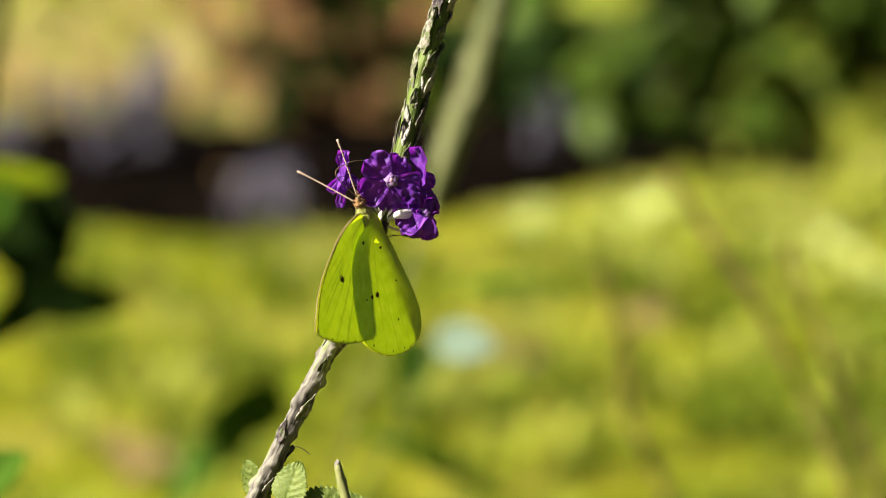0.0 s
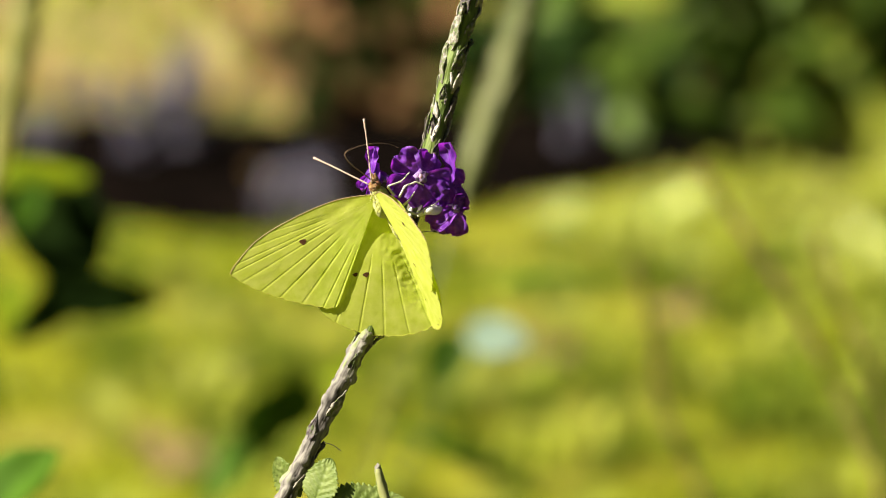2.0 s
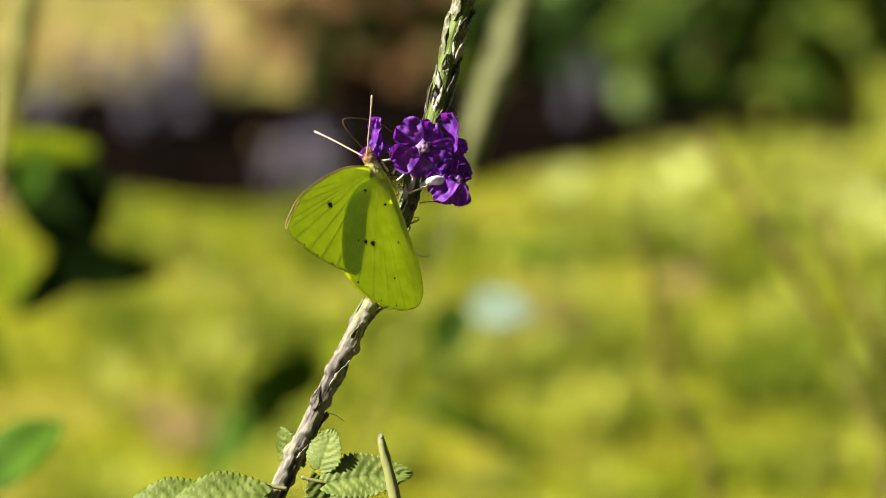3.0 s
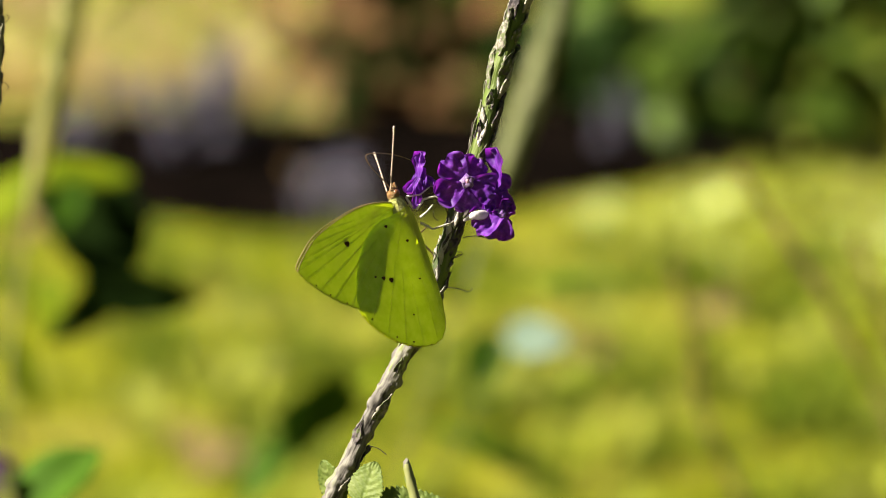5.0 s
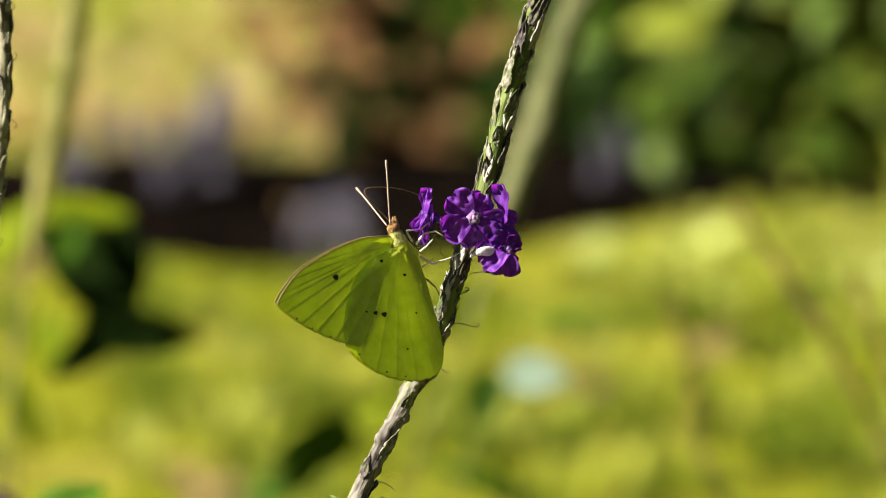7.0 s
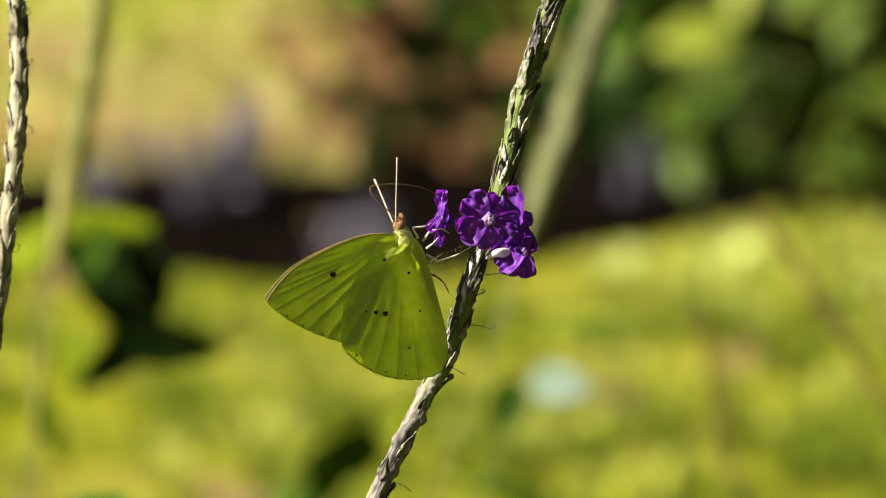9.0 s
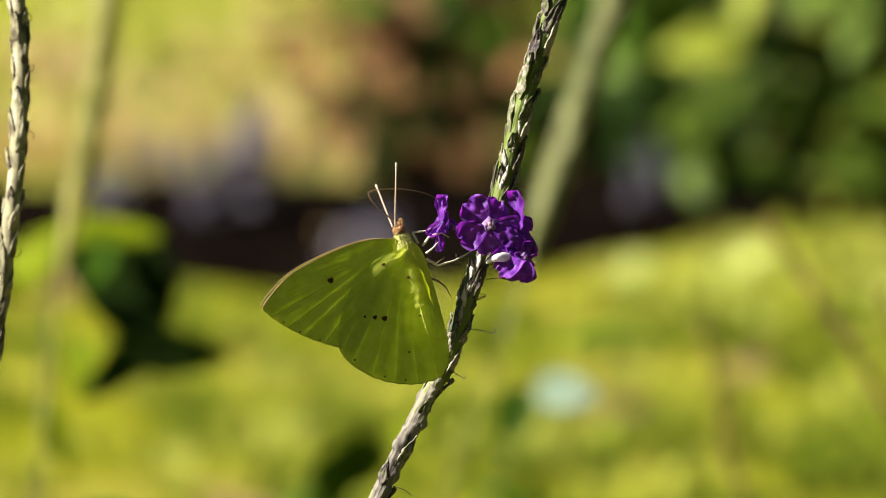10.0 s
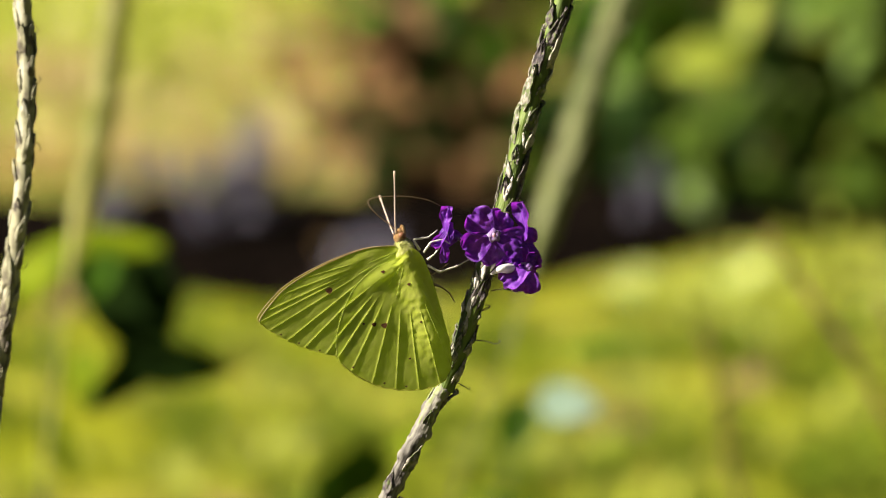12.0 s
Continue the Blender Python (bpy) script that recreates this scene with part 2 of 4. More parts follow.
def part(name, bm, material, parent, label="", world_space=True, smooth=True):
    """One mesh under a thing or a part. world_space: the bmesh is in world coordinates and the parents are unturned."""
    if world_space and parent:
        bmesh.ops.translate(bm, verts=bm.verts, vec=-origin_of(parent))
    ob = new(name, to_mesh(name, bm, material, smooth))
    ob.parent = parent
    return tagged(ob, label)


def piece(name, me, m, parent, label=""):
    """A part on shared mesh data at local pose m."""
    ob = new(name, me)
    ob.parent = parent
    ob.matrix_basis = m
    return tagged(ob, label)


def frame_along(p, along, facing):
    """Pose at p whose y runs along and whose z faces as near as it can to facing."""
    y = Vector(along).normalized()
    z = Vector(facing)
    z = (z - y * z.dot(y)).normalized()
    x = y.cross(z)
    m = Matrix((x, y, z)).transposed().to_4x4()
    m.translation = p
    return m


RIGHT, UP, BACK = (REF.to_3x3() @ Vector(v) for v in ((1, 0, 0), (0, 1, 0), (0, 0, 1)))


def leaf_mesh(name, length, width, material, teeth=0, fold=0.2, droop=0.3, pucker=0.0, nu=24, nv=9, wave=0.0, seed=0):
    """A leaf along +y with its face to +z: folded along the midrib, drooping at the tip, toothed at the edge."""
    rnd = random.Random(seed)
    ph = rnd.uniform(0, 6)
    bm = bmesh.new()
    grid = []
    for i in range(nu + 1):
        t = i / nu
        half = width / 2 * (math.sin(math.pi * min(1, t * 0.97 + 0.02) ** 0.8) ** 0.75) + 0.0001
        if teeth:
            half *= 1 + 0.15 * (abs(((t * teeth) % 1) - 0.3) * -1.6 + 0.4)
        row = []
        for j in range(nv):
            s = 2 * j / (nv - 1) - 1
            x = half * s
            y = length * t - (0.10 * length * abs(s) * (1 - t))
            z = fold * abs(x) - droop * length * t * t + wave * length * math.sin(9 * t + ph + s) * abs(s)
            if pucker:
                z += pucker * abs(math.sin(math.pi * (t * teeth / 2 - abs(s) * 2.2))) * (1 - 0.5 * s * s) * (1 if abs(s) > 0.05 else 0)
            row.append(bm.verts.new((x, y, z)))
        grid.append(row)
    for a, b in zip(grid, grid[1:]):
        for j in range(nv - 1):
            bm.faces.new((a[j], a[j + 1], b[j + 1], b[j]))
    thick = max(0.00012, length * 0.006)
    got = bmesh.ops.extrude_face_region(bm, geom=bm.faces[:])
    for q in got["geom"]:
        if isinstance(q, bmesh.types.BMVert):
            q.co.z -= thick
    return to_mesh(name, bm, material)


# ---------------------------------------------------------------- ground
def bed_edge(x):
    """How far out the lawn ends and the bed begins."""
    k = min(1, max(0, (x + 0.05) / 0.55))
    return 11.5 + 1.05 * k * k * (3 - 2 * k) + 0.06 * math.sin(x * 9)


def ground_sheet(name, x0, x1, y0, y1, z, material, label, nx=40, ny=40, swell=0.0, fade=0.0, front=None):
    bm = bmesh.new()
    rows = []
    for j in range(ny + 1):
        row = []
        for i in range(nx + 1):
            x, y = x0 + (x1 - x0) * i / nx, y0 + (y1 - y0) * j / ny
            edge = min(1, 4 * min(i, nx - i, j, ny - j) / min(nx, ny))
            wob = 0.12 * noise.noise(Vector((x * 1.3, y * 1.3, z * 50))) if fade else 0
            if front:
                y = max(front(x), y) if j else front(x)
            row.append(bm.verts.new((x, y + wob, z + (swell * edge * (0.5 + noise.noise(Vector((x * 2, y * 2, 5))))) - fade * (1 - edge))))
        rows.append(row)
    for a, b in zip(rows, rows[1:]):
        for i in range(nx):
            bm.faces.new((a[i], a[i + 1], b[i + 1], b[i]))
    ob = new(name, to_mesh(name, bm, material))
    return tagged(ob, label, "ground", kind="structure")


ground_sheet("ground", -400, 400, -300, 500, 0.0, M_LAWN, "sunlit yellow-green lawn reaching the horizon", 8, 8)
ground_sheet("flower_bed", -9, 9, 11.5, 14.35, 0.03, M_BED, "mulched flower bed across the lawn, shade painted into it", 90, 40, 0.05, 0.06, bed_edge)
ground_sheet("dry_grass_strip", -12, 12, 14.15, 40, 0.02, M_DRY, "straw-coloured sunlit grass behind the bed", 40, 40, 0.04, 0.05)


def grass(name, x0, x1, y0, y1, count, height, material, label, seed):
    rnd = random.Random(seed)
    verts, faces = [], []
    for _ in range(count):
        x, y = rnd.uniform(x0, x1), rnd.uniform(y0, y1)
        if bed_edge(x) < y < 14.15:
            continue
        h = height * rnd.uniform(0.4, 1.2) * (0.75 + 0.5 * noise.noise(Vector((x * 2.2, y * 1.2, 0))))
        a, lean_by = rnd.uniform(0, 6.283), rnd.uniform(0.1, 0.9) * h
        w = rnd.uniform(0.0025, 0.005)
        dx, dy = math.cos(a) * w, math.sin(a) * w
        lx, ly = -math.sin(a) * lean_by, math.cos(a) * lean_by
        k = len(verts)
        verts += [(x - dx, y - dy, 0), (x + dx, y + dy, 0), (x + dx * 0.8 + lx * 0.35, y + dy * 0.8 + ly * 0.35, h * 0.6),
                  (x - dx * 0.8 + lx * 0.35, y - dy * 0.8 + ly * 0.35, h * 0.6), (x + lx, y + ly, h)]
        faces += [(k, k + 1, k + 2, k + 3), (k + 3, k + 2, k + 4)]
    me = bpy.data.meshes.new(name)
    me.from_pydata(verts, [], faces)
    me.materials.append(material)
    return tagged(new(name, me), label, "grass", kind="stuff")


grass("lawn_grass", -1.5, 1.5, 7.0, 12.5, 150000, 0.045, M_GRASS, "short yellow-green lawn grass in full sun", 3)
def tufts(name, x0, x1, y0, y1, count, height, material, label, seed):
    """Clumps of broader blades and weeds in the grass."""
    rnd = random.Random(seed)
    verts, faces = [], []
    for _ in range(count):
        cx, cy = rnd.uniform(x0, x1), rnd.uniform(y0, y1)
        if bed_edge(cx) - 0.55 < cy < 14.15 and height < 0.14:
            continue
        big = rnd.uniform(0.5, 1.3)
        for _ in range(30):
            a, spread = rnd.uniform(0, 6.283), abs(rnd.gauss(0, 0.024)) * big
            x, y = cx + math.cos(a) * spread, cy + math.sin(a) * spread
            h, w = height * big * rnd.uniform(0.4, 1.1), rnd.uniform(0.003, 0.008)
            out = 0.5 * h * rnd.uniform(0.2, 1.2)
            px, py = -math.sin(a) * w, math.cos(a) * w
            mx, my = math.cos(a) * out, math.sin(a) * out
            k = len(verts)
            verts += [(x - px * 0.5, y - py * 0.5, 0), (x + px * 0.5, y + py * 0.5, 0), (x + px + mx * 0.4, y + py + my * 0.4, h * 0.7),
                      (x - px + mx * 0.4, y - py + my * 0.4, h * 0.7), (x + mx * 1.3, y + my * 1.3, h * 0.85)]
            faces += [(k, k + 1, k + 2, k + 3), (k + 3, k + 2, k + 4)]
    me = bpy.data.meshes.new(name)
    me.from_pydata(verts, [], faces)
    me.materials.append(material)
    return tagged(new(name, me), label, "grass", kind="stuff")


tufts("dark_grass_tufts", -1.3, 1.3, 7.4, 12.4, 210, 0.09, M_WEED_D, "darker green tufts and weeds in the lawn", 11)
tufts("light_grass_tufts", -1.3, 1.3, 7.4, 12.6, 260, 0.09, M_WEED_L, "bright yellow-green tufts in the lawn", 12)
tufts("bed_edge_tufts", 0.3, 1.3, 11.6, 12.4, 90, 0.10, M_WEED_L, "bright grassy tufts at the edge of the bed", 13)
tufts("tall_edge_tufts", 0.84, 1.6, 12.2, 12.8, 34, 0.18, M_WEED_L, "tall bright grass tufts before the shrubs", 15)
tufts("sunny_tufts", 0.25, 1.3, 10.8, 12.5, 150, 0.08, M_WEED_L, "sunny yellow-green tufts in the lawn", 16)
tufts("green_tufts", -2.2, 0.3, 14.6, 23, 420, 0.15, M_WEED_B, "yellow-green tufts in the sun behind the bed", 19)
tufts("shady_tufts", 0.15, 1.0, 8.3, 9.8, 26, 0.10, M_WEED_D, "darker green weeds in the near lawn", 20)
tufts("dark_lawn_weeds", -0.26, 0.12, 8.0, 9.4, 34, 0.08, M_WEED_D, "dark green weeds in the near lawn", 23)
tufts("tan_tufts", -1.7, -0.1, 14.2, 15.0, 50, 0.11, M_TAN, "tan dry tufts along the back of the bed", 17)
# These two sets stand in for glints, their highlight is in the colour.
tufts("glinting_weeds", 0.2, 1.2, 10.2, 12.0, 22, 0.07, M_GLINT, "pale tufts painted as sun glints in the lawn", 18)
tufts("pale_sunlit_weeds", 0.30, 0.56, 11.5, 12.0, 12, 0.06, M_GLINT, "pale tufts painted as sun glints by the bed", 22)
tufts("straw_tufts", -1.2, 0.4, 14.6, 19, 120, 0.14, M_STRAW, "straw-coloured tufts behind the bed", 14)
grass("rough_grass", -1.9, 1.9, 14.2, 21.5, 60000, 0.06, M_DRY, "dry straw-coloured grass behind the flower bed", 4)


# ---------------------------------------------------------------- main plant
def stem_path(uvs, w=0.0, steps=14, depth=None):
    if depth:
        return spline([far(p, depth) for p in uvs], steps)
    return spline([near(p[0], p[1], w) for p in uvs], steps)


def stem_lump(seed, amount):
    def f(i, a):
        return amount * (0.6 * noise.noise(Vector((math.cos(a) * 1.2, math.sin(a) * 1.2, i * 0.16 + seed)))
                         + 0.7 * max(0, math.sin(a * 2 + i * 0.55 + seed)) ** 2 * abs(noise.noise(Vector((i * 0.3, seed, a)))))
    return f


def bract_mesh(name, length, width, material, open_by=0.35, ragged=0.0, seed=0):
    """A keeled scale along +y that hugs a stem behind it (stem on -z)."""
    bm = bmesh.new()
    grid = []
    nu, nv = (12, 9) if ragged else (8, 7)
    for i in range(nu + 1):
        t = i / nu
        half = width / 2 * (0.75 + 0.4 * math.sin(math.pi * t)) * (1 - t ** 3 * 0.93)
        row = []
        for j in range(nv):
            s = 2 * j / (nv - 1) - 1
            z = 0.26 * width * math.sqrt(max(0, 1 - 0.95 * s * s)) * (0.5 + 0.6 * math.sin(math.pi * min(1, t * 1.1))) + open_by * width * t * t
            if ragged:
                z += width * ragged * (0.5 * noise.noise(Vector((s * 1.6, t * 3.5, seed))) + 0.35 * math.cos(7 * s) * t) + width * ragged * 0.8 * max(0, abs(s) - 0.55) * t
            edge = 1 + ragged * noise.noise(Vector((t * 5, s, seed + 9)))
            row.append(bm.verts.new((half * s * edge, length * (t - 0.1 * abs(s)) * (1 + 0.12 * ragged * math.sin(5 * s + seed)), z)))
        grid.append(row)
    for a, b in zip(grid, grid[1:]):
        for j in range(nv - 1):
            bm.faces.new((a[j], a[j + 1], b[j + 1], b[j]))
    got = bmesh.ops.extrude_face_region(bm, geom=bm.faces[:])
    for q in got["geom"]:
        if isinstance(q, bmesh.types.BMVert):
            q.co.z -= width * 0.12
    return to_mesh(name, bm, material)


def scales_on(path, parent, meshes, gap, radius, seed, start=0, end=None):
    """Scales set in a spiral up a stem."""
    rnd = random.Random(seed)
    base = origin_of(parent)
    run, turn = 0.0, 0.0
    for i in range(start, (end or len(path)) - 1):
        run += (path[i + 1] - path[i]).length
        if run < gap:
            continue
        run = 0.0
        turn += 2.3999 + rnd.uniform(-0.25, 0.25)
        d = (path[i + 1] - path[i]).normalized()
        if d.z < 0:
            d = -d
        s = d.orthogonal().normalized()
        out = s * math.cos(turn) + d.cross(s) * math.sin(turn)
        k = rnd.uniform(0.75, 1.2)
        along = d + out * rnd.uniform(-0.03, 0.05) + d.cross(out) * rnd.uniform(-0.15, 0.15)
        m = frame_along(path[i] + out * radius * 1.0 - base, along, out) @ Matrix.Diagonal((k, k * rnd.uniform(0.8, 1.3), k, 1))
        piece("bract", rnd.choice(meshes), m, parent)


B_LONG = bract_mesh("bract", 0.0078, 0.0024, M_BRACT, -0.04, 0.45, 1)
B_LONGER = bract_mesh("bract", 0.0090, 0.0026, M_BRACT, 0.0, 0.5, 4)
B_SHORT = bract_mesh("bract", 0.0046, 0.0019, M_BRACT, 0.10, 0.5, 2)
B_BENT = bract_mesh("bract", 0.0034, 0.0014, M_BRACT, 0.4, 0.6, 3)
B_FLAT = bract_mesh("bract", 0.0050, 0.0014, M_OLDSTEM, 0.10)

main_plant = thing("porterweed_plant", near(-60, -600) * 1.0, "tall porterweed plant with scaly spike and violet flowers", "plant")
main_plant.location.z = 0.0
top_uv = [(25.7, 79.7), (23.4, 68.3), (20.6, 58.1), (18.0, 50.1), (15.2, 41.0), (12.4, 31.4), (10.0, 21.7), (7.3, 12.6), (4.8, 5.2), (2.0, -3.3), (-0.5, -10.7), (-3.6, -18.1)]
top_path = stem_path(top_uv)
part("flower_spike", tube(bmesh.new(), top_path, lambda t: 0.00165 + 0.00025 * t, 24, stem_lump(2, 0.0005)), M_SPIKE, main_plant, "green and grey scaly flower spike")
scales_on(top_path, main_plant, [B_LONG, B_LONGER, B_SHORT, B_SHORT, B_BENT], 0.0011, 0.00150, 5)
low_uv = [(1.4, -5.1), (-0.8, -11.3), (-3.6, -18.1), (-6.4, -22.6), (-9.2, -28.3), (-12.7, -35.1), (-16.4, -42.5), (-19.5, -48.8), (-22.6, -55.0), (-27.7, -64.7), (-34.6, -80.6)]
low_path = stem_path(low_uv)
def noded(seed, amount, every):
    """Shoulders where old scales sat, with ridges between them."""
    base = stem_lump(seed, amount * 0.8)

    def f(i, a):
        node, k = divmod(i, every)
        turn = node * 2.4 + seed
        facing = max(0.0, math.cos(a - turn)) ** 2
        shoulder = facing * (k / every) ** 2 * (1 - (k / every) ** 6) * amount * 1.8
        groove = -0.35 * amount * max(0, math.cos(5 * a + i * 0.12)) ** 6
        return base(i, a) + shoulder + groove
    return f


low_fine = spline(low_path[::2] + low_path[-1:], 4)
part("stem", tube(bmesh.new(), low_fine, lambda t: 0.0012 + 0.00045 * min(1, t * 5) + 0.00025 * t, 28, noded(7, 0.0008, 22)), M_OLDSTEM, main_plant, "weathered grey-brown stem")
scales_on(low_path, main_plant, [B_FLAT, B_SHORT, B_SHORT, B_BENT], 0.0030, 0.0014, 9, 0, 100)
root_path = spline([low_path[-1], low_path[-1] + Vector((-0.02, 0.005, -0.09)), main_plant.location + Vector((0.01, 0, 0.3)), main_plant.location], 10)
part("stalk", tube(bmesh.new(), root_path, lambda t: 0.002 + 0.003 * t, 12, stem_lump(3, 0.0008)), M_OLDSTEM, main_plant)


def style_hair(pts, parent, w=0.0, r=0.0001):
    part("dry_style", tube(bmesh.new(), spline([near(p[0], p[1], w) for p in pts], 8), r, 6), M_HAIR, parent, "thin dark curled style")


for pts in ([(1.8, -8.1), (4.7, -8.3), (7.0, -8.9), (8.0, -8.5), (7.7, -8.1)],
            [(6.1, 1.9), (8.9, 2.2), (10.9, 1.7), (12.5, 1.6)],
            [(2.4, -2.4), (4.3, -2.2), (5.7, -1.7), (5.9, -1.1), (5.0, -1.0)],
            [(3.2, -3.3), (4.8, -1.8), (6.1, -1.4)],
            [(-1.8, -16.4), (-0.5, -16.9), (0.9, -17.7), (1.6, -18.1), (1.8, -17.6)],
            [(-3.1, -18.3), (-2.3, -19.4), (-3.0, -20.0)],
            [(-12.7, -39.9), (-10.9, -40.5), (-9.3, -41.7)],
            [(1.3, 5.2), (0.3, 6.0), (0.2, 7.2)],
            [(3.2, 6.4), (2.5, 8.1), (2.0, 9.0)],
            [(6.9, 18.3), (7.7, 21.7), (8.1, 24.9), (8.9, 24.4)]):
    style_hair(pts, main_plant, 1.2)


dried = bract_mesh("bract", 0.0042, 0.0015, M_DRIED, 0.2)
for uv, w, tilt in (((8.9, 19.7), 1.2, 0.2), ((9.5, 21.7), 1.5, 0.5), ((10.0, 24.4), 1.3, 0.1), ((11.4, 27.4), 1.2, 0.3), ((12.7, 31.0), 1.1, 0.2), ((3.2, 1.9), 1.6, 0.1), ((2.0, -0.6), 1.5, 0.5),
                    ((1.4, -3.3), 1.4, 0.2), ((4.1, 4.2), 1.9, 0.4), ((13.9, 36.5), 1.3, 0.3), ((0.5, -6.7), 1.5, 0.3)):
    piece("bract", dried, frame_along(near(uv[0], uv[1], w) - origin_of(main_plant), UP + RIGHT * tilt, BACK * 0.7 - RIGHT * 0.7), main_plant, "dry whitish scale")


# flowers ---------------------------------------------------------
def petal_mesh(name, length, width, seed, cup=0.1, curl=0.0):
    """A broad lobe along +y, notched and ruffled, face to +z."""
    rnd = random.Random(seed)
    ph = rnd.uniform(0, 6)
    bm = bmesh.new()
    nu, nv = 18, 19
    grid = []
    for i in range(nu + 1):
        t = i / nu
        half = width / 2 * (0.32 + 0.70 * math.sin(min(1.0, t * 1.25) * math.pi / 2) ** 1.3) * math.sqrt(max(0.0, 1 - max(0, (t - 0.62) / 0.42) ** 2.2))
        row = []
        for j in range(nv):
            s = 2 * j / (nv - 1) - 1
            notch = 0.06 * math.exp(-(s / 0.28) ** 2) * t ** 4
            y = length * (t - notch)
            z = cup * length * (s * s) * t - curl * length * t * t
            z += length * 0.13 * t * t * math.sin(4.5 * s + ph) + length * 0.045 * t ** 3 * math.sin(12 * s + 2 * ph + 3 * t) + length * 0.02 * t * math.sin(7 * s * (1 - 0.3 * t) + ph) + length * 0.18 * t * noise.noise(Vector((s * 2.6, t * 4, ph))) + length * 0.016 * noise.noise(Vector((s * 7, t * 8, ph)))
            row.append(bm.verts.new((half * s + 0.00001 * s, y, z)))
        grid.append(row)
    for a, b in zip(grid, grid[1:]):
        for j in range(nv - 1):
            bm.faces.new((a[j], a[j + 1], b[j + 1], b[j]))
    return to_mesh(name, bm, M_PETAL)


PETALS = [petal_mesh("petal", 0.0058, 0.0074, s, c, k) for s, c, k in ((1, 0.20, 0.05), (2, -0.15, 0.25), (3, 0.25, -0.10), (4, -0.1, 0.35))]


def flower(at, axis, up, size, parent, opens, tube_to=None, seed=0, label="violet five-lobed flower with a pale throat", tube_material=None):
    """Five lobes round a throat that faces along axis; opens: how far each lobe lies back from the axis, in degrees."""
    rnd = random.Random(seed)
    base = origin_of(parent)
    rim = bmesh.new()
    ax = Vector(axis).normalized()
    side = (Vector(up) - ax * Vector(up).dot(ax)).normalized()
    ring = [at - ax * 0.0012, at - ax * 0.0004, at + ax * 0.0003, at + ax * 0.0001, at - ax * 0.0008]
    radii = [0.0004, 0.0006, 0.0006, 0.0004, 0.0002]
    tube(rim, ring, lambda t: radii[round(t * 4)] * size, 12)
    fl = part("flower", rim, M_THROAT, parent, label)
    for k, o in enumerate(opens):
        a = 2 * math.pi * k / len(opens) + rnd.uniform(-0.08, 0.08)
        out = Matrix.Rotation(a, 3, ax) @ side
        along = out * math.sin(radians(o)) + ax * math.cos(radians(o))
        face = ax * math.sin(radians(o)) - out * math.cos(radians(o))
        sc = size * rnd.uniform(0.9, 1.1)
        m = frame_along(at + out * 0.0006 * size - base, along, face) @ Matrix.Diagonal((sc, sc, sc, 1))
        piece("petal", PETALS[(k + seed) % 4], m, fl)
    if tube_to:
        mid = (at + tube_to) / 2 - ax * 0.001
        bm = tube(bmesh.new(), spline([tube_to, mid, at - ax * 0.001], 6), lambda t: 0.0006 + 0.0004 * t, 10)
        part("flower_tube", bm, tube_material or M_TUBE, fl, "narrow flower tube")
    return fl


def shaped_flower(throat_at, throat_size, lobes, tube_from, label="violet flower with ruffled lobes and a pale throat", tube_material=None):
    """A flower lobe by lobe: foot, tip (mm right, mm up, mm towards the viewer), width in mm, facing, petal shape."""
    pb0 = origin_of(main_plant)
    c = near(*throat_at)
    rim = bmesh.new()
    radii = [0.0006, 0.0014, 0.0013, 0.0007, 0.0003]
    tube(rim, [c - BACK * 0.0010, c - BACK * 0.0001, c + BACK * 0.0002, c + BACK * 0.00005, c - BACK * 0.0005], lambda t: radii[round(t * 4)] * throat_size, 14, lambda i, a: 0.0003 * throat_size * math.sin(5 * a))
    fl = part("flower", rim, M_HALO, main_plant, label)
    part("throat", blob(bmesh.new(), c - BACK * 0.0001, [k * throat_size for k in (0.0005, 0.0004, 0.0006)], None, 10, 8, 0.3), M_THROAT, fl, "pale pink throat")
    for foot, tip, width, facing, shape in lobes:
        a, b = near(*foot), near(*tip)
        m = frame_along(a - pb0, b - a, facing) @ Matrix.Diagonal((width / 6.5, (b - a).length / 0.0056, 1.0, 1))
        piece("petal", PETALS[shape], m, fl)
    bm = tube(bmesh.new(), spline([near(*tube_from), (near(*tube_from) + c) / 2 - BACK * 0.0008, c - BACK * 0.001], 6), lambda t: 0.0006 + 0.0004 * t, 10)
    part("flower_tube", bm, tube_material or M_TUBE, fl, "narrow flower tube")
    return fl


shaped_flower((*(7.0, 13.1), 6.2), 1.0, [
    ((*(6.7, 13.3), 6), (*(2.5, 17.6), 6.6), 6.0, BACK + UP * 0.25 - RIGHT * 0.1, 0),
    ((*(7.3, 13.5), 6), (*(9.5, 17.8), 5.4), 5.4, BACK + RIGHT * 0.35, 1),
    ((*(6.6, 12.8), 6), (*(0.9, 10.1), 6.2), 5.6, BACK - RIGHT * 0.15 - UP * 0.2, 2),
    ((*(7.0, 12.6), 6), (*(7.3, 7.4), 6.4), 5.0, BACK - UP * 0.4 + RIGHT * 0.2, 3),
    ((*(7.5, 13.1), 6), (*(12.7, 11.0), 4.8), 6.0, BACK + RIGHT * 0.5, 0)], (*(7.5, 11.7), 0))
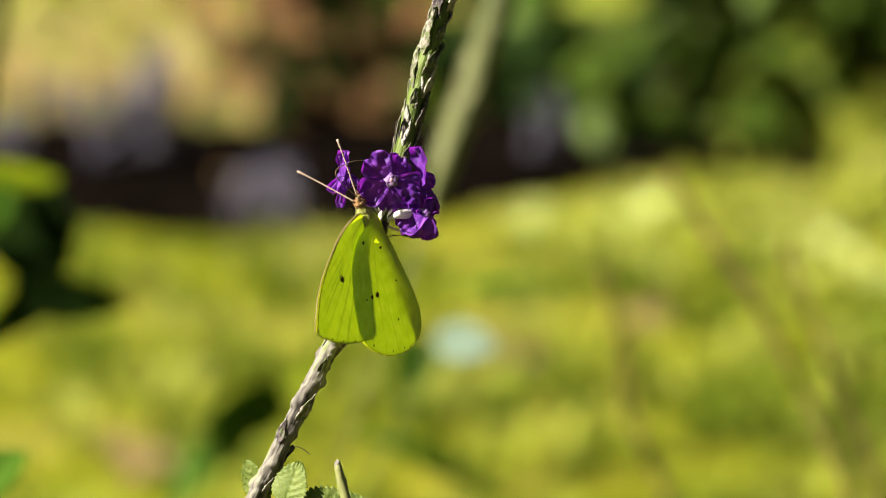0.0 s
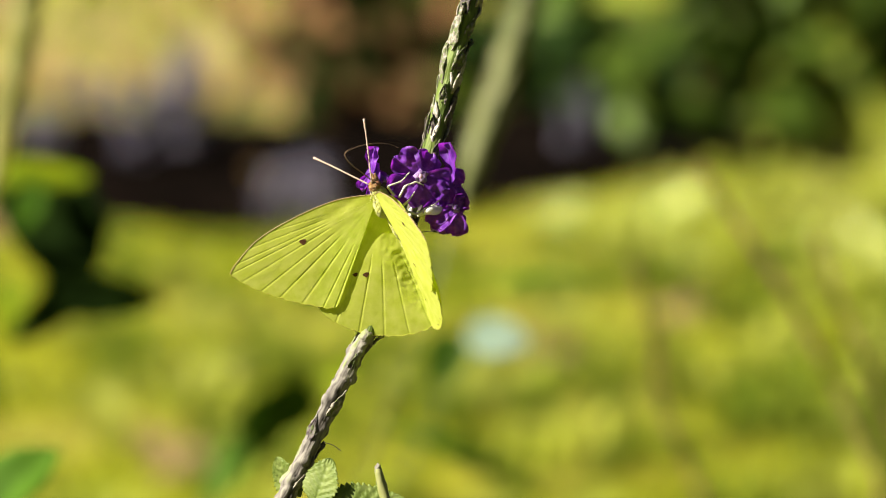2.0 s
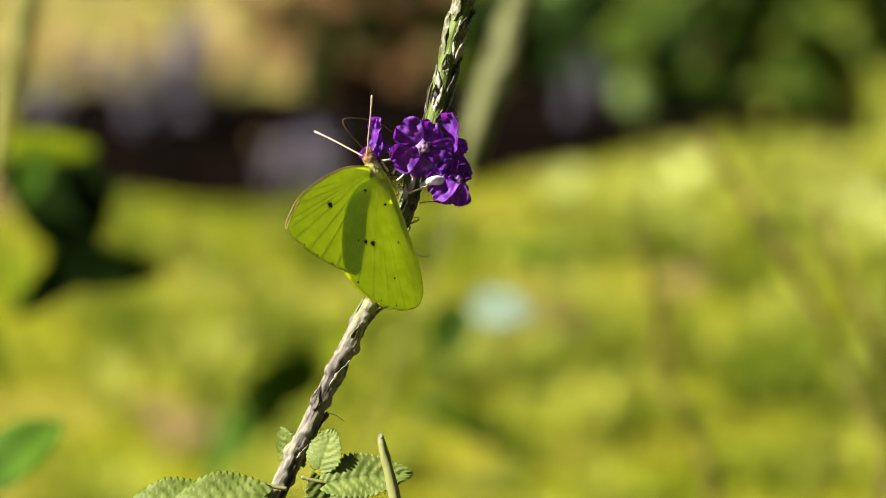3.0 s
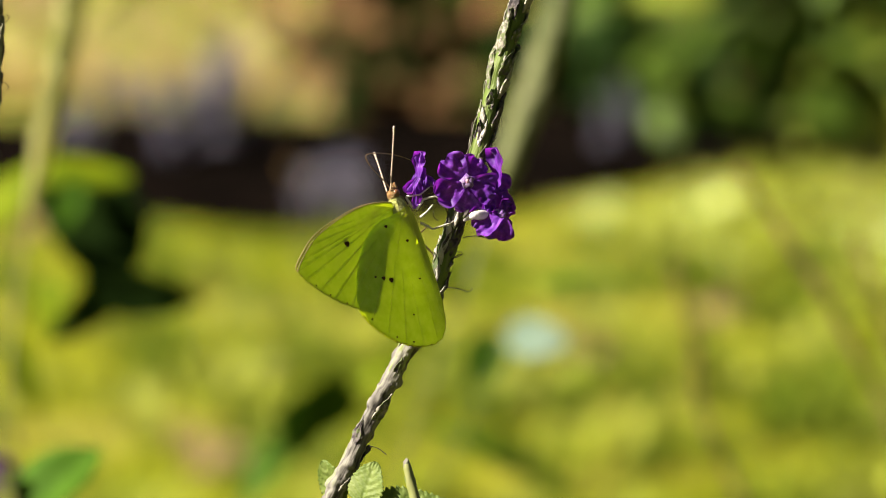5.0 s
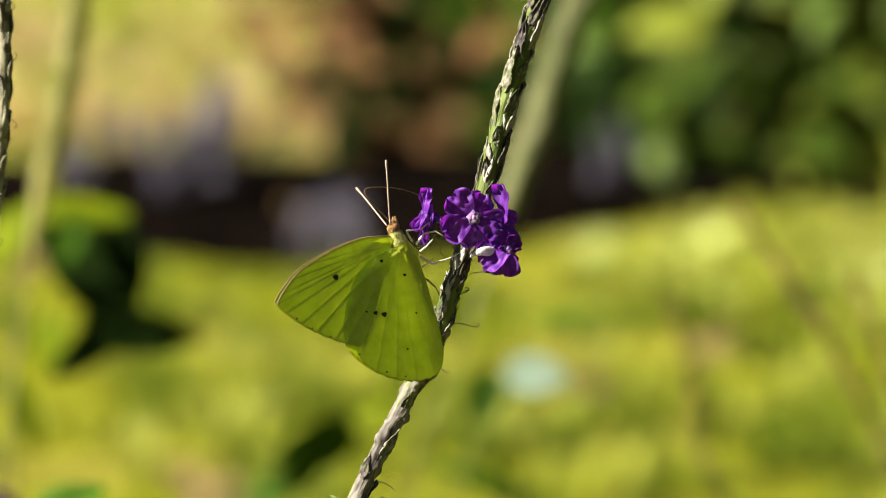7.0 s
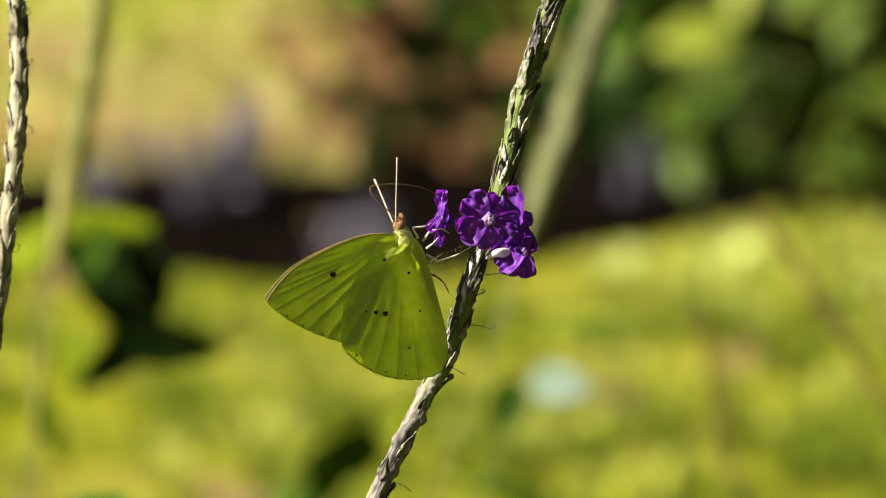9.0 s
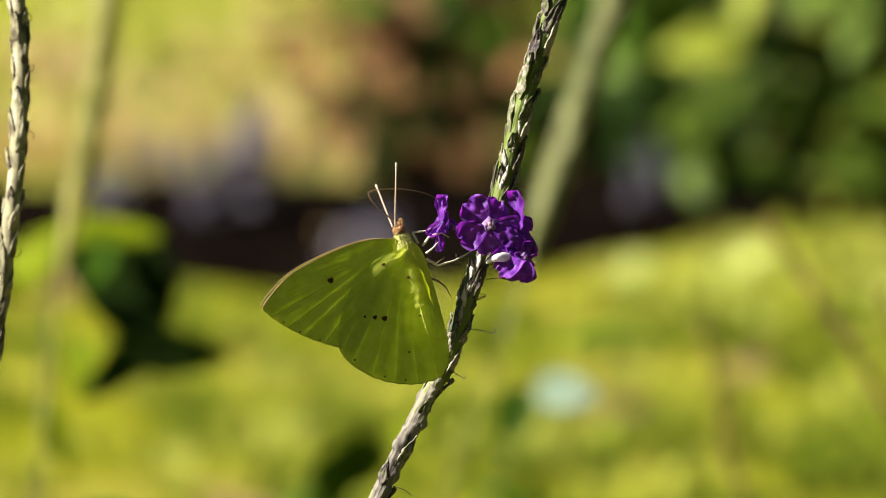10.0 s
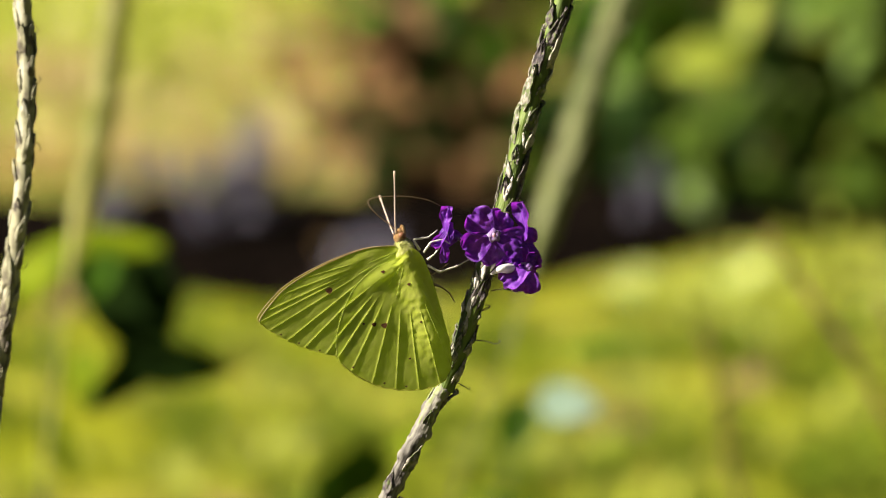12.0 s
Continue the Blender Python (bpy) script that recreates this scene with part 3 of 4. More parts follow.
shaped_flower((*(12.7, 12.6), 3.4), 0.5, [
    ((*(13.4, 12.6), 3.2), (*(13.0, 19.7), 3.6), 3.6, BACK * 0.5 - RIGHT * 0.6, 2),
    ((*(10.9, 14.2), 3.0), (*(14.8, 11.7), 4.2), 4.6, BACK - RIGHT * 0.35 + UP * 0.2, 1),
    ((*(11.6, 13.1), 3.4), (*(14.1, 6.0), 4.2), 6.0, BACK + RIGHT * 0.15, 3),
    ((*(13.6, 13.8), 2.4), (*(15.3, 6.5), 2.6), 2.6, RIGHT * 0.8 + BACK * 0.5, 0),
    ((*(10.5, 12.6), 2.6), (*(11.4, 6.9), 3.2), 3.6, BACK - RIGHT * 0.2, 2)], (*(8.2, 10.3), 0))
shaped_flower((*(14.0, 6.5), 4.9), 0.55, [
    ((*(13.9, 6.5), 4.6), (*(8.6, 3.5), 5.4), 5.4, BACK + UP * 0.5 - RIGHT * 0.1, 0),
    ((*(13.8, 6.5), 4.6), (*(12.7, 1.9), 5.6), 6.2, BACK + UP * 0.3, 1),
    ((*(13.9, 6.5), 4.4), (*(15.3, 3.3), 4.6), 3.4, BACK + RIGHT * 0.5, 3),
    ((*(13.7, 6.5), 4.0), (*(15.3, 9.0), 3.4), 3.2, BACK + RIGHT * 0.3, 2)], (*(9.5, 7.8), 1))
shaped_flower((*(-2.7, 13.5), 2.6), 0.4, [
    ((*(-2.7, 14.0), 3.0), (*(-2.3, 19.0), 3.4), 2.6, BACK * 0.7 - RIGHT * 0.5, 0),
    ((*(-1.8, 16.0), 2.8), (*(-3.6, 11.5), 3.2), 3.6, BACK - RIGHT * 0.5, 1),
    ((*(-2.7, 14.0), 3.4), (*(-5.0, 10.6), 3.8), 2.2, BACK - RIGHT * 0.3 + UP * 0.3, 2),
    ((*(-3.2, 12.4), 2.8), (*(-2.5, 8.1), 3.0), 1.9, BACK + RIGHT * 0.3, 3),
    ((*(-2.5, 14.7), 2.4), (*(-0.5, 12.2), 2.2), 2.4, BACK + UP * 0.3, 0)], (*(2.5, 12.2), 2), "small violet flower seen from its side", M_LILACTUBE)
white_tube = tube(bmesh.new(), spline([near(*(6.4, 5.3), 3.0), near(*(7.4, 5.9), 5.0), near(*(8.6, 6.3), 5.6), near(*(10.6, 6.4), 3.6)], 8), lambda t: 0.00025 + 0.0009 * t, 14)
part("flower_tube", white_tube, M_TUBE, main_plant, "bright white curved flower tube")
for uv, w, dx in (((10.3, 5.6), 1.5, 0.3), ((9.5, 15.5), 2.2, 0.2), ((7.5, 16.0), 1.8, -0.3)):
    bm = tube(bmesh.new(), spline([near(uv[0] - dx * 2, uv[1] - 3.5, w - 0.8), near(uv[0] - dx, uv[1] - 1, w), near(uv[0] + dx, uv[1] + 1.5, w + 0.6), near(uv[0] + dx * 1.4, uv[1] + 2.4, w + 0.6)], 5),
              lambda t: 0.0003 + 0.0007 * math.sin(math.pi * min(1, 0.15 + 0.8 * t)), 10)
    part("calyx", bm, M_BRACT if dx < 0 else M_HAIR, main_plant)

# leaves at the node below ----------------------------------------
LEAF_SMALL = leaf_mesh("leaf", 0.0085, 0.0084, M_LEAF, 11, 0.10, 0.05, 0.00028, 90, 21, 0.02, 1)
LEAF_MID = leaf_mesh("leaf", 0.0170, 0.0100, M_LEAF, 17, 0.25, 0.12, 0.00034, 120, 21, 0.02, 2)
LEAF_WIDE = leaf_mesh("leaf", 0.0200, 0.0120, M_LEAF, 17, 0.35, 0.30, 0.00036, 120, 21, 0.03, 3)
pb = origin_of(main_plant)
for me, uv, w, along, face in (
        (LEAF_SMALL, (-14.3, -51.0), 3, RIGHT * 0.35 + UP + BACK * 0.1, BACK * 0.9 + UP * 0.3 - RIGHT * 0.5),
        (LEAF_SMALL, (-18.4, -50.5), -3, UP * 0.9 - RIGHT * 0.5, BACK * 0.6 - RIGHT * 0.8),
        (LEAF_MID, (-12.7, -53.9), 5, RIGHT + UP * 0.16 + BACK * 0.1, UP * 0.5 + BACK * 0.9 - RIGHT * 0.4),
        (LEAF_MID, (-14.1, -52.7), 2, RIGHT * 0.4 - UP * 0.9 + BACK * 0.3, BACK + UP * 0.4),
        (LEAF_WIDE, (-25.5, -56.7), 6, -RIGHT + UP * 0.12 + BACK * 0.2, UP * 0.8 + BACK * 0.55),
        (LEAF_WIDE, (-35.7, -57.9), 4, -RIGHT + UP * 0.10 + BACK * 0.1, UP * 0.8 + BACK * 0.6)):
    piece("leaf", me, frame_along(near(uv[0], uv[1], w) - pb, along, face), main_plant, "crinkled toothed green leaf")
for uvs in ([(-18.1, -52.7), (-15.2, -53.5), (-12.7, -53.9)], [(-20.9, -55.0), (-23.2, -54.7), (-25.5, -53.9)], [(-22.1, -57.9), (-28.9, -57.3), (-35.7, -55.6)]):
    part("leaf_stalk", tube(bmesh.new(), spline([near(p[0], p[1], 3) for p in uvs], 6), 0.0004, 8), M_GREENSTEM, main_plant)

# young spike in front of the leaves -------------------------------
young = thing("young_flower_spike", near(*(-1.6, -63.5), 9), "short green budding spike with a brown tip", "flower spike")
ypath = spline([near(*p, 9) for p in ((-1.6, -63.5), (-2.5, -55.6), (-3.9, -49.3), (-4.9, -45.1), (-5.3, -43.3))], 8)
part("spike", tube(bmesh.new(), ypath, lambda t: 0.0014 - 0.0007 * t, 12, stem_lump(4, 0.0003)), M_GREENSTEM, young)
B_BUD = bract_mesh("bract", 0.0030, 0.0009, M_CALYX, 0.1)
scales_on(ypath, young, [B_BUD], 0.0022, 0.0008, 6, 0, len(ypath) - 9)
part("tip", blob(bmesh.new(), ypath[-1], (0.0007, 0.0007, 0.0011), None, 12, 8, 0.4), M_OLDSTEM, young, "brown spike tip")


# ---------------------------------------------------------------- other spikes
def spike_plant(uvs, depth, r, label, seed, scaled=False, material=None, scales=None, run=0.10, bare=1.0):
    """bare: how far down its way the scaly spike narrows into its thin stalk."""
    path = stem_path(uvs, depth=depth, steps=14)
    foot = Vector((path[-1].x - run, path[-1].y, 0.0))
    t = thing("porterweed_spike", foot, label, "plant", "porterweed spikes")
    part("spike", tube(bmesh.new(), path, lambda k: r * (1 - 0.87 * min(1, max(0, (k - bare) / 0.16))), 12, stem_lump(seed, r * 0.2)), material or M_GREENSTEM, t)
    low = spline([path[-1], path[-1] * 0.6 + foot * 0.4, foot], 10)
    part("stalk", tube(bmesh.new(), low, lambda k: r * 0.13 if depth > 2 else r, 10, stem_lump(seed + 1, r * 0.1)), M_DARKSTALK if depth > 2 else M_OLDSTEM, t)
    if scaled:
        scales_on(path, t, scales or [B_LONG, B_SHORT, B_SHORT], 0.0011 if depth < 2 else 0.0016, r * (0.85 if depth < 2 else 1.0), seed, 0, int(len(path) * bare))
    return t


B_PALE = bract_mesh("bract", 0.0062, 0.0022, M_SPIKESCALE, 0.10, 0.3, 5)
B_PALE_S = bract_mesh("bract", 0.0046, 0.0019, M_SPIKESCALE, 0.25, 0.3, 6)
B_SOFT = bract_mesh("bract", 0.0115, 0.0044, M_SOFTGREEN, 0.2)
B_OLIVE = bract_mesh("bract", 0.0090, 0.0036, M_OLIVE, 0.2)
left_spike = spike_plant([(-89.3, 72.9), (-88.7, 63.8), (-88.0, 52.4), (-88.0, 41.0), (-88.9, 26.3), (-90.6, 12.6), (-92.5, -1.0), (-95.0, -18.1)], 1.52, 0.0017, "slender grey-green scaly flower spike", 21, True, M_SPIKESCALE, [B_PALE, B_PALE_S])
for u, v, turn in ((-87.0, 57.0, 1), (-86.6, 45.5, -1), (-86.7, 33.0, 1), (-88.0, 19.5, 1), (-89.6, 8.0, -1), (-92.3, 1.5, 1)):
    curl = [far((u + a, v + b * turn), 1.52) for a, b in ((-0.6, 0.0), (0.5, 0.3), (1.2, -0.2), (1.5, -1.0), (1.0, -1.3))]
    part("dry_style", tube(bmesh.new(), spline(curl, 6), 0.00008, 6), M_HAIR, left_spike, "thin dark curled style")
behind_spike = spike_plant([(31.6, 66.0), (25.9, 50.1), (21.6, 37.6), (16.8, 24.0), (13.4, 13.8), (10.2, 4.7), (6.1, -9.0)], 3.0, 0.0054, "pale green porterweed spike, out of focus", 31, True, M_SOFTGREEN, [B_SOFT], 0.28, 0.62)
side_spike = spike_plant([(-70.6, 68.3), (-73.2, 50.1), (-75.8, 35.3), (-78.8, 20.6), (-82.1, 4.7), (-84.6, -13.5), (-86.8, -31.7)], 2.9, 0.0050, "pale olive porterweed spike, out of focus", 41, True, M_OLIVE, [B_OLIVE], 0.12, 0.5)


# leafy shoots behind -----------------------------------------------
def leafy_shoot(uvs, depth, r, leaves, label, seed, push=1.0):
    depth *= push
    path = stem_path(uvs, depth=depth, steps=8)
    foot = Vector((path[-1].x, path[-1].y, 0.0))
    t = thing("leafy_shoot", foot, label, "plant", "leafy shoots")
    part("stem", tube(bmesh.new(), path + spline([path[-1], path[-1] * 0.5 + foot * 0.5, foot], 6)[1:], r, 8), M_DARKSTALK if leaves else M_BARK, t)
    for k, (uv, d, length, width, along, face, material, droop) in enumerate(leaves):
        me = leaf_mesh("leaf", length * push, width * push, material, 14, 0.25, droop, length * 0.02, 30, 9, 0.02, seed + k)
        piece("leaf", me, frame_along(far(uv, d * push) - foot, along, face), t)
    return t


# The drooping leaves have their shade painted in as a near-black green.
leafy_shoot([(-82.3, 12.6), (-84.6, -4.4), (-85.7, -22.6), (-84.6, -40.8), (-82.3, -63.5)], 2.9, 0.0012, [
    ((-63.0, 13.6), 2.85, 0.050, 0.019, -RIGHT + UP * 0.14, UP * 0.75 + BACK * 0.5 - RIGHT * 0.5, M_SHOOTLEAF, 0.15),
    ((-78.9, 14.0), 2.83, 0.026, 0.013, RIGHT + UP * 0.10, UP * 0.6 + BACK * 0.6 - RIGHT * 0.6, M_SHOOTLEAF, 0.3),
    ((-72.1, 13.2), 2.82, 0.020, 0.013, -UP * 0.8 - RIGHT * 0.3, BACK * 0.9 - RIGHT * 0.1, M_MIDLEAF, 0.1),
    ((-81.2, 10.9), 2.9, 0.026, 0.018, -RIGHT - UP * 0.2, UP * 0.6 + BACK * 0.7 - RIGHT * 0.6, M_SHOOTLEAF, 0.2),
    ((-70.9, 14.7), 2.95, 0.044, 0.040, -UP + RIGHT * 0.18, BACK + RIGHT * 0.25 - UP * 0.1, M_SHADELEAF, 0.0),
    ((-77.2, 14.0), 2.93, 0.040, 0.026, -UP * 0.8 + RIGHT * 0.55, BACK + RIGHT * 0.2 - UP * 0.1, M_SHADELEAF, 0.0),
    ((-63.5, 10.9), 2.94, 0.034, 0.020, -UP + RIGHT * 0.1, BACK + RIGHT * 0.3, M_SHADELEAF, 0.0),
    ((-65.8, 0.1), 2.92, 0.020, 0.022, -UP, BACK + RIGHT * 0.2, M_SHADELEAF, 0.0),
    ((-63.2, -6.7), 2.9, 0.038, 0.016, -RIGHT * 0.77 - UP * 0.64, BACK - UP * 0.15 + RIGHT * 0.15, M_SHADELEAF, 0.04),
    ((-70.4, -7.6), 2.9, 0.047, 0.020, RIGHT * 0.98 - UP * 0.14, BACK - UP * 0.3 + RIGHT * 0.15, M_SHADELEAF, 0.06),
    ((-86.8, 12.6), 2.95, 0.022, 0.020, -UP - RIGHT * 0.2, BACK - RIGHT * 0.3, M_SHOOTLEAF, 0.1),
    ((-76.6, -6.7), 3.0, 0.022, 0.018, -UP * 0.9 - RIGHT * 0.2, BACK - RIGHT * 0.5 + UP * 0.3, M_SHOOTLEAF, 0.1),
    ((-85.7, -18.1), 2.9, 0.034, 0.012, -UP * 0.8 + RIGHT * 0.3, BACK - RIGHT * 0.3 + UP * 0.4, M_SHOOTLEAF, 0.1),
], "leafy shoot with drooping leaves painted in shade, out of focus", 51, 1.22)
leafy_shoot([(-18.1, -28.3), (-25.5, -34.6), (-32.3, -41.9), (-38.0, -49.9), (-40.2, -63.5)], 2.8, 0.0007, [
    ((-17.6, -28.0), 2.8, 0.032, 0.028, -RIGHT * 0.9 - UP * 0.5, BACK * 0.7 - UP * 0.5 + RIGHT * 0.5, M_MIDLEAF, 0.08),
    ((-22.6, -30.8), 2.8, 0.036, 0.017, -RIGHT * 0.65 - UP * 0.75, BACK * 0.7 - UP * 0.3 + RIGHT * 0.5, M_MIDLEAF, 0.06),
    ((-30.0, -38.0), 2.8, 0.036, 0.016, -RIGHT * 0.55 - UP * 0.85, BACK * 0.7 - RIGHT * 0.5 + UP * 0.5, M_MIDLEAF, 0.08),
    ((-14.7, -28.3), 2.8, 0.016, 0.010, RIGHT * 0.5 + UP * 0.5, UP + BACK * 0.5, M_SHOOTLEAF, 0.2),
], "low shoot with dark curved leaves, out of focus", 61, 1.4)
leafy_shoot([(16.6, -13.5), (12.0, -23.8), (5.2, -38.5), (-2.7, -52.2), (-5.0, -63.5)], 3.0, 0.0006, [
    ((15.0, -18.4), 2.95, 0.024, 0.019, RIGHT - UP * 0.05, BACK * 0.8 + UP * 0.5 - RIGHT * 0.5, M_SHEENLEAF, 0.02),
    ((11.5, -18.1), 3.05, 0.022, 0.018, -UP * 0.9 - RIGHT * 0.4, BACK, M_MIDLEAF, 0.12),
    ((23.4, -7.8), 3.0, 0.040, 0.012, RIGHT + UP * 0.35, UP * 0.8 + BACK * 0.3, M_MIDLEAF, 0.45),
    ((0.7, -36.8), 3.5, 0.080, 0.010, RIGHT - UP * 0.38, UP * 0.3 + BACK * 0.9 + RIGHT * 0.4, M_MIDLEAF, 0.2),
], "leafy shoot with sky sheen painted on one leaf, out of focus", 71, 1.2)
leafy_shoot([(60.9, 16.0), (70.0, 2.4), (79.1, -11.3), (88.2, -28.3), (97.3, -47.6)], 3.3, 0.0017, [], "thin bare slanting stem, out of focus", 81)
leafy_shoot([(84.0, 2.0), (90.0, -14.0), (97.0, -31.0), (104.0, -50.0)], 3.4, 0.0016, [], "thin bare slanting stem, out of focus", 84)
leafy_shoot([(47.3, -3.3), (51.8, -18.1), (53.0, -31.7), (62.1, -52.2)], 3.6, 0.0017, [], "thin brownish stem, out of focus", 82)
leafy_shoot([(-86.8, -44.2), (-84.6, -49.9), (-82.3, -63.5)], 2.3, 0.0018, [
    ((-82.3, -52.2), 2.3, 0.03, 0.022, UP * 0.6 + RIGHT * 0.7, BACK + UP, M_MIDLEAF, 0.1)], "low shoot beside a violet flower", 83)
bloom_foot = far((-88.0, -63.5), 2.9)
low_bloom = thing("violet_bloom", Vector((bloom_foot.x, bloom_foot.y, 0)), "violet porterweed bloom, out of focus", "flower")
part("stalk", tube(bmesh.new(), [Vector((bloom_foot.x, bloom_foot.y, 0)), bloom_foot, far((-87.4, -45.9), 2.9)], 0.0015, 8), M_GREENSTEM, low_bloom)
flower(far((-87.7, -45.4), 2.9), BACK * 0.8 + RIGHT * 0.5 + UP * 0.2, UP, 1.3, low_bloom, [75, 80, 85, 90, 80], None, 9)


# ---------------------------------------------------------------- flower bed and trees behind
def bush(at, width, height, count, leaf_len, label, seed, materials, stems=5):
    rnd = random.Random(seed)
    t = thing("shrub", at, label, "shrub", "shrubs in the bed")
    for k in range(stems):
        a = rnd.uniform(0, 6.28)
        tip = at + Vector((math.cos(a) * width * 0.4, math.sin(a) * width * 0.3, height * rnd.uniform(0.7, 1)))
        part("stem", tube(bmesh.new(), spline([at, at * 0.5 + tip * 0.5 + Vector((rnd.uniform(-.05, .05), 0, 0.06)), tip], 6), lambda s: 0.016 - 0.011 * s, 7), M_BARK, t)
    for material in materials:
        bm = bmesh.new()
        src = [leaf_mesh("tmp", leaf_len, leaf_len * 0.6, material, 0, 0.25, 0.2, 0, 8, 5, 0.02, seed + q) for q in range(2)]
        for k in range(count // len(materials)):
            p = at + Vector((rnd.gauss(0, width * 0.30), rnd.gauss(0, width * 0.2), height * rnd.uniform(0.08, 1.05)))
            m = frame_along(p, Vector((rnd.uniform(-1, 1), rnd.uniform(-1, 0.4), rnd.uniform(-0.8, 0.3))), Vector((rnd.uniform(-0.7, 0.5), rnd.uniform(-0.9, 0.3), 0.8)))
            k0 = rnd.uniform(0.6, 1.2)
            me = rnd.choice(src).copy()
            me.transform(m @ Matrix.Diagonal((k0, k0, k0, 1)))
            bm.from_mesh(me)
            bpy.data.meshes.remove(me)
        for q in src:
            bpy.data.meshes.remove(q)
        tagged(part("foliage", bm, material, t), kind="stuff")
    return t


def ground_at(uv, d):
    p = far(uv, d)
    return Vector((p.x, p.y, 0.03))


# The dark between these shrubs is shade put into the leaf colours.
bush(ground_at((50.1, 50.1), 13.3), 0.50, 0.85, 150, 0.10, "green leafy shrub with shade painted into its leaves", 1, (M_SHADELEAF, M_SHADELEAF, M_MIDLEAF))
bush(ground_at((72.3, 50.1), 13.0), 0.6, 0.9, 300, 0.12, "broad-leaved green shrub in the bed", 2, (M_SHADELEAF, M_BRIGHTLEAF, M_BRIGHTLEAF))
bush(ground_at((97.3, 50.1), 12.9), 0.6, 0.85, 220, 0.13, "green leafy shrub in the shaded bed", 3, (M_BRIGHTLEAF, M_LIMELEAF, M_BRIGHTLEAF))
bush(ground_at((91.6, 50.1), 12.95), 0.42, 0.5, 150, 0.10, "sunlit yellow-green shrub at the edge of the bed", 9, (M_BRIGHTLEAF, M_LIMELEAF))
bush(ground_at((-7.0, 50.1), 13.85), 0.28, 0.20, 150, 0.06, "low shrub with shade-dark leaves at the foot of the tree", 13, (M_SHADELEAF, M_SHADELEAF, M_BROWNLEAF))
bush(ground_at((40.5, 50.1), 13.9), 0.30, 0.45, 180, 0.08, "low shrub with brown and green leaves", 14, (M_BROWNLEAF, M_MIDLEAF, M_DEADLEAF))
bush(ground_at((44.5, 50.1), 13.5), 0.34, 0.42, 170, 0.08, "low green shrub with shade painted into its leaves", 12, (M_SHADELEAF, M_MIDLEAF, M_SHADELEAF))
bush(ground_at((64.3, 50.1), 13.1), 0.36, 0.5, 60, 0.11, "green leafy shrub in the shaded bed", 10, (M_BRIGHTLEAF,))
bush(ground_at((24.6, 50.1), 13.9), 0.6, 0.6, 150, 0.10, "leafy shrub with shade painted into its leaves", 4, (M_SHADELEAF, M_SHADELEAF, M_MIDLEAF))
bush(ground_at((58.6, 50.1), 14.2), 1.0, 0.8, 170, 0.12, "leafy shrub with shade painted into its leaves", 5, (M_SHADELEAF, M_SHADELEAF))
bush(ground_at((51.8, 50.1), 13.6) + Vector((0, 0, 0.0)), 0.40, 0.42, 210, 0.08, "shrub with brown dying leaves in the bed", 7, (M_DEADLEAF, M_BROWNLEAF, M_SHADELEAF))
bush(ground_at((-11.8, 50.1), 14.2), 0.34, 0.60, 440, 0.08, "shrub with dry brown leaves round the trunk", 8, (M_BROWNLEAF, M_BROWNLEAF, M_BROWNLEAF, M_DEADLEAF))
bush(ground_at((4.1, 50.1), 14.1), 0.32, 0.75, 110, 0.09, "small yellowing shrub beside the trunk", 6, (M_LIMELEAF, M_DEADLEAF, M_LIMELEAF))


def lilac_clump(at, count, height, seed):
    rnd = random.Random(seed)
    t = thing("lilac_flower_clump", at, "pale lilac-grey flower spikes in the dark bed", "flowers", "lilac clumps")
    for k in range(count):
        foot = at + Vector((rnd.gauss(0, 0.014), rnd.gauss(0, 0.03), 0))
        tip = foot + Vector((rnd.gauss(0, 0.02), rnd.gauss(0, 0.02), height * rnd.uniform(0.75, 1.1)))
        bm = bmesh.new()
        tube(bm, [foot, tip], 0.003, 5)
        for q in range(12):
            s = rnd.uniform(0.25, 1.0)
            blob(bm, foot.lerp(tip, s) + Vector((rnd.gauss(0, 0.008), rnd.gauss(0, 0.008), 0)), (0.009, 0.009, 0.007), None, 6, 4)
        part("flower_stalk", bm, M_LILAC, t)


for uv, d, n, h, s in (((-41.9, 50.1), 12.7, 13, 0.22, 1), ((-53.9, 50.1), 12.6, 7, 0.17, 2), ((-61.3, 50.1), 13.9, 5, 0.10, 3), ((-16.4, 50.1), 11.5, 4, 0.12, 4), ((-22.1, 50.1), 11.6, 4, 0.10, 5),
                       ((38.2, 50.1), 12.9, 2, 0.24, 6), ((34.2, 50.1), 12.8, 1, 0.12, 7), ((-72.1, 50.1), 13.0, 4, 0.10, 8)):
    lilac_clump(ground_at(uv, d), n, h, s)


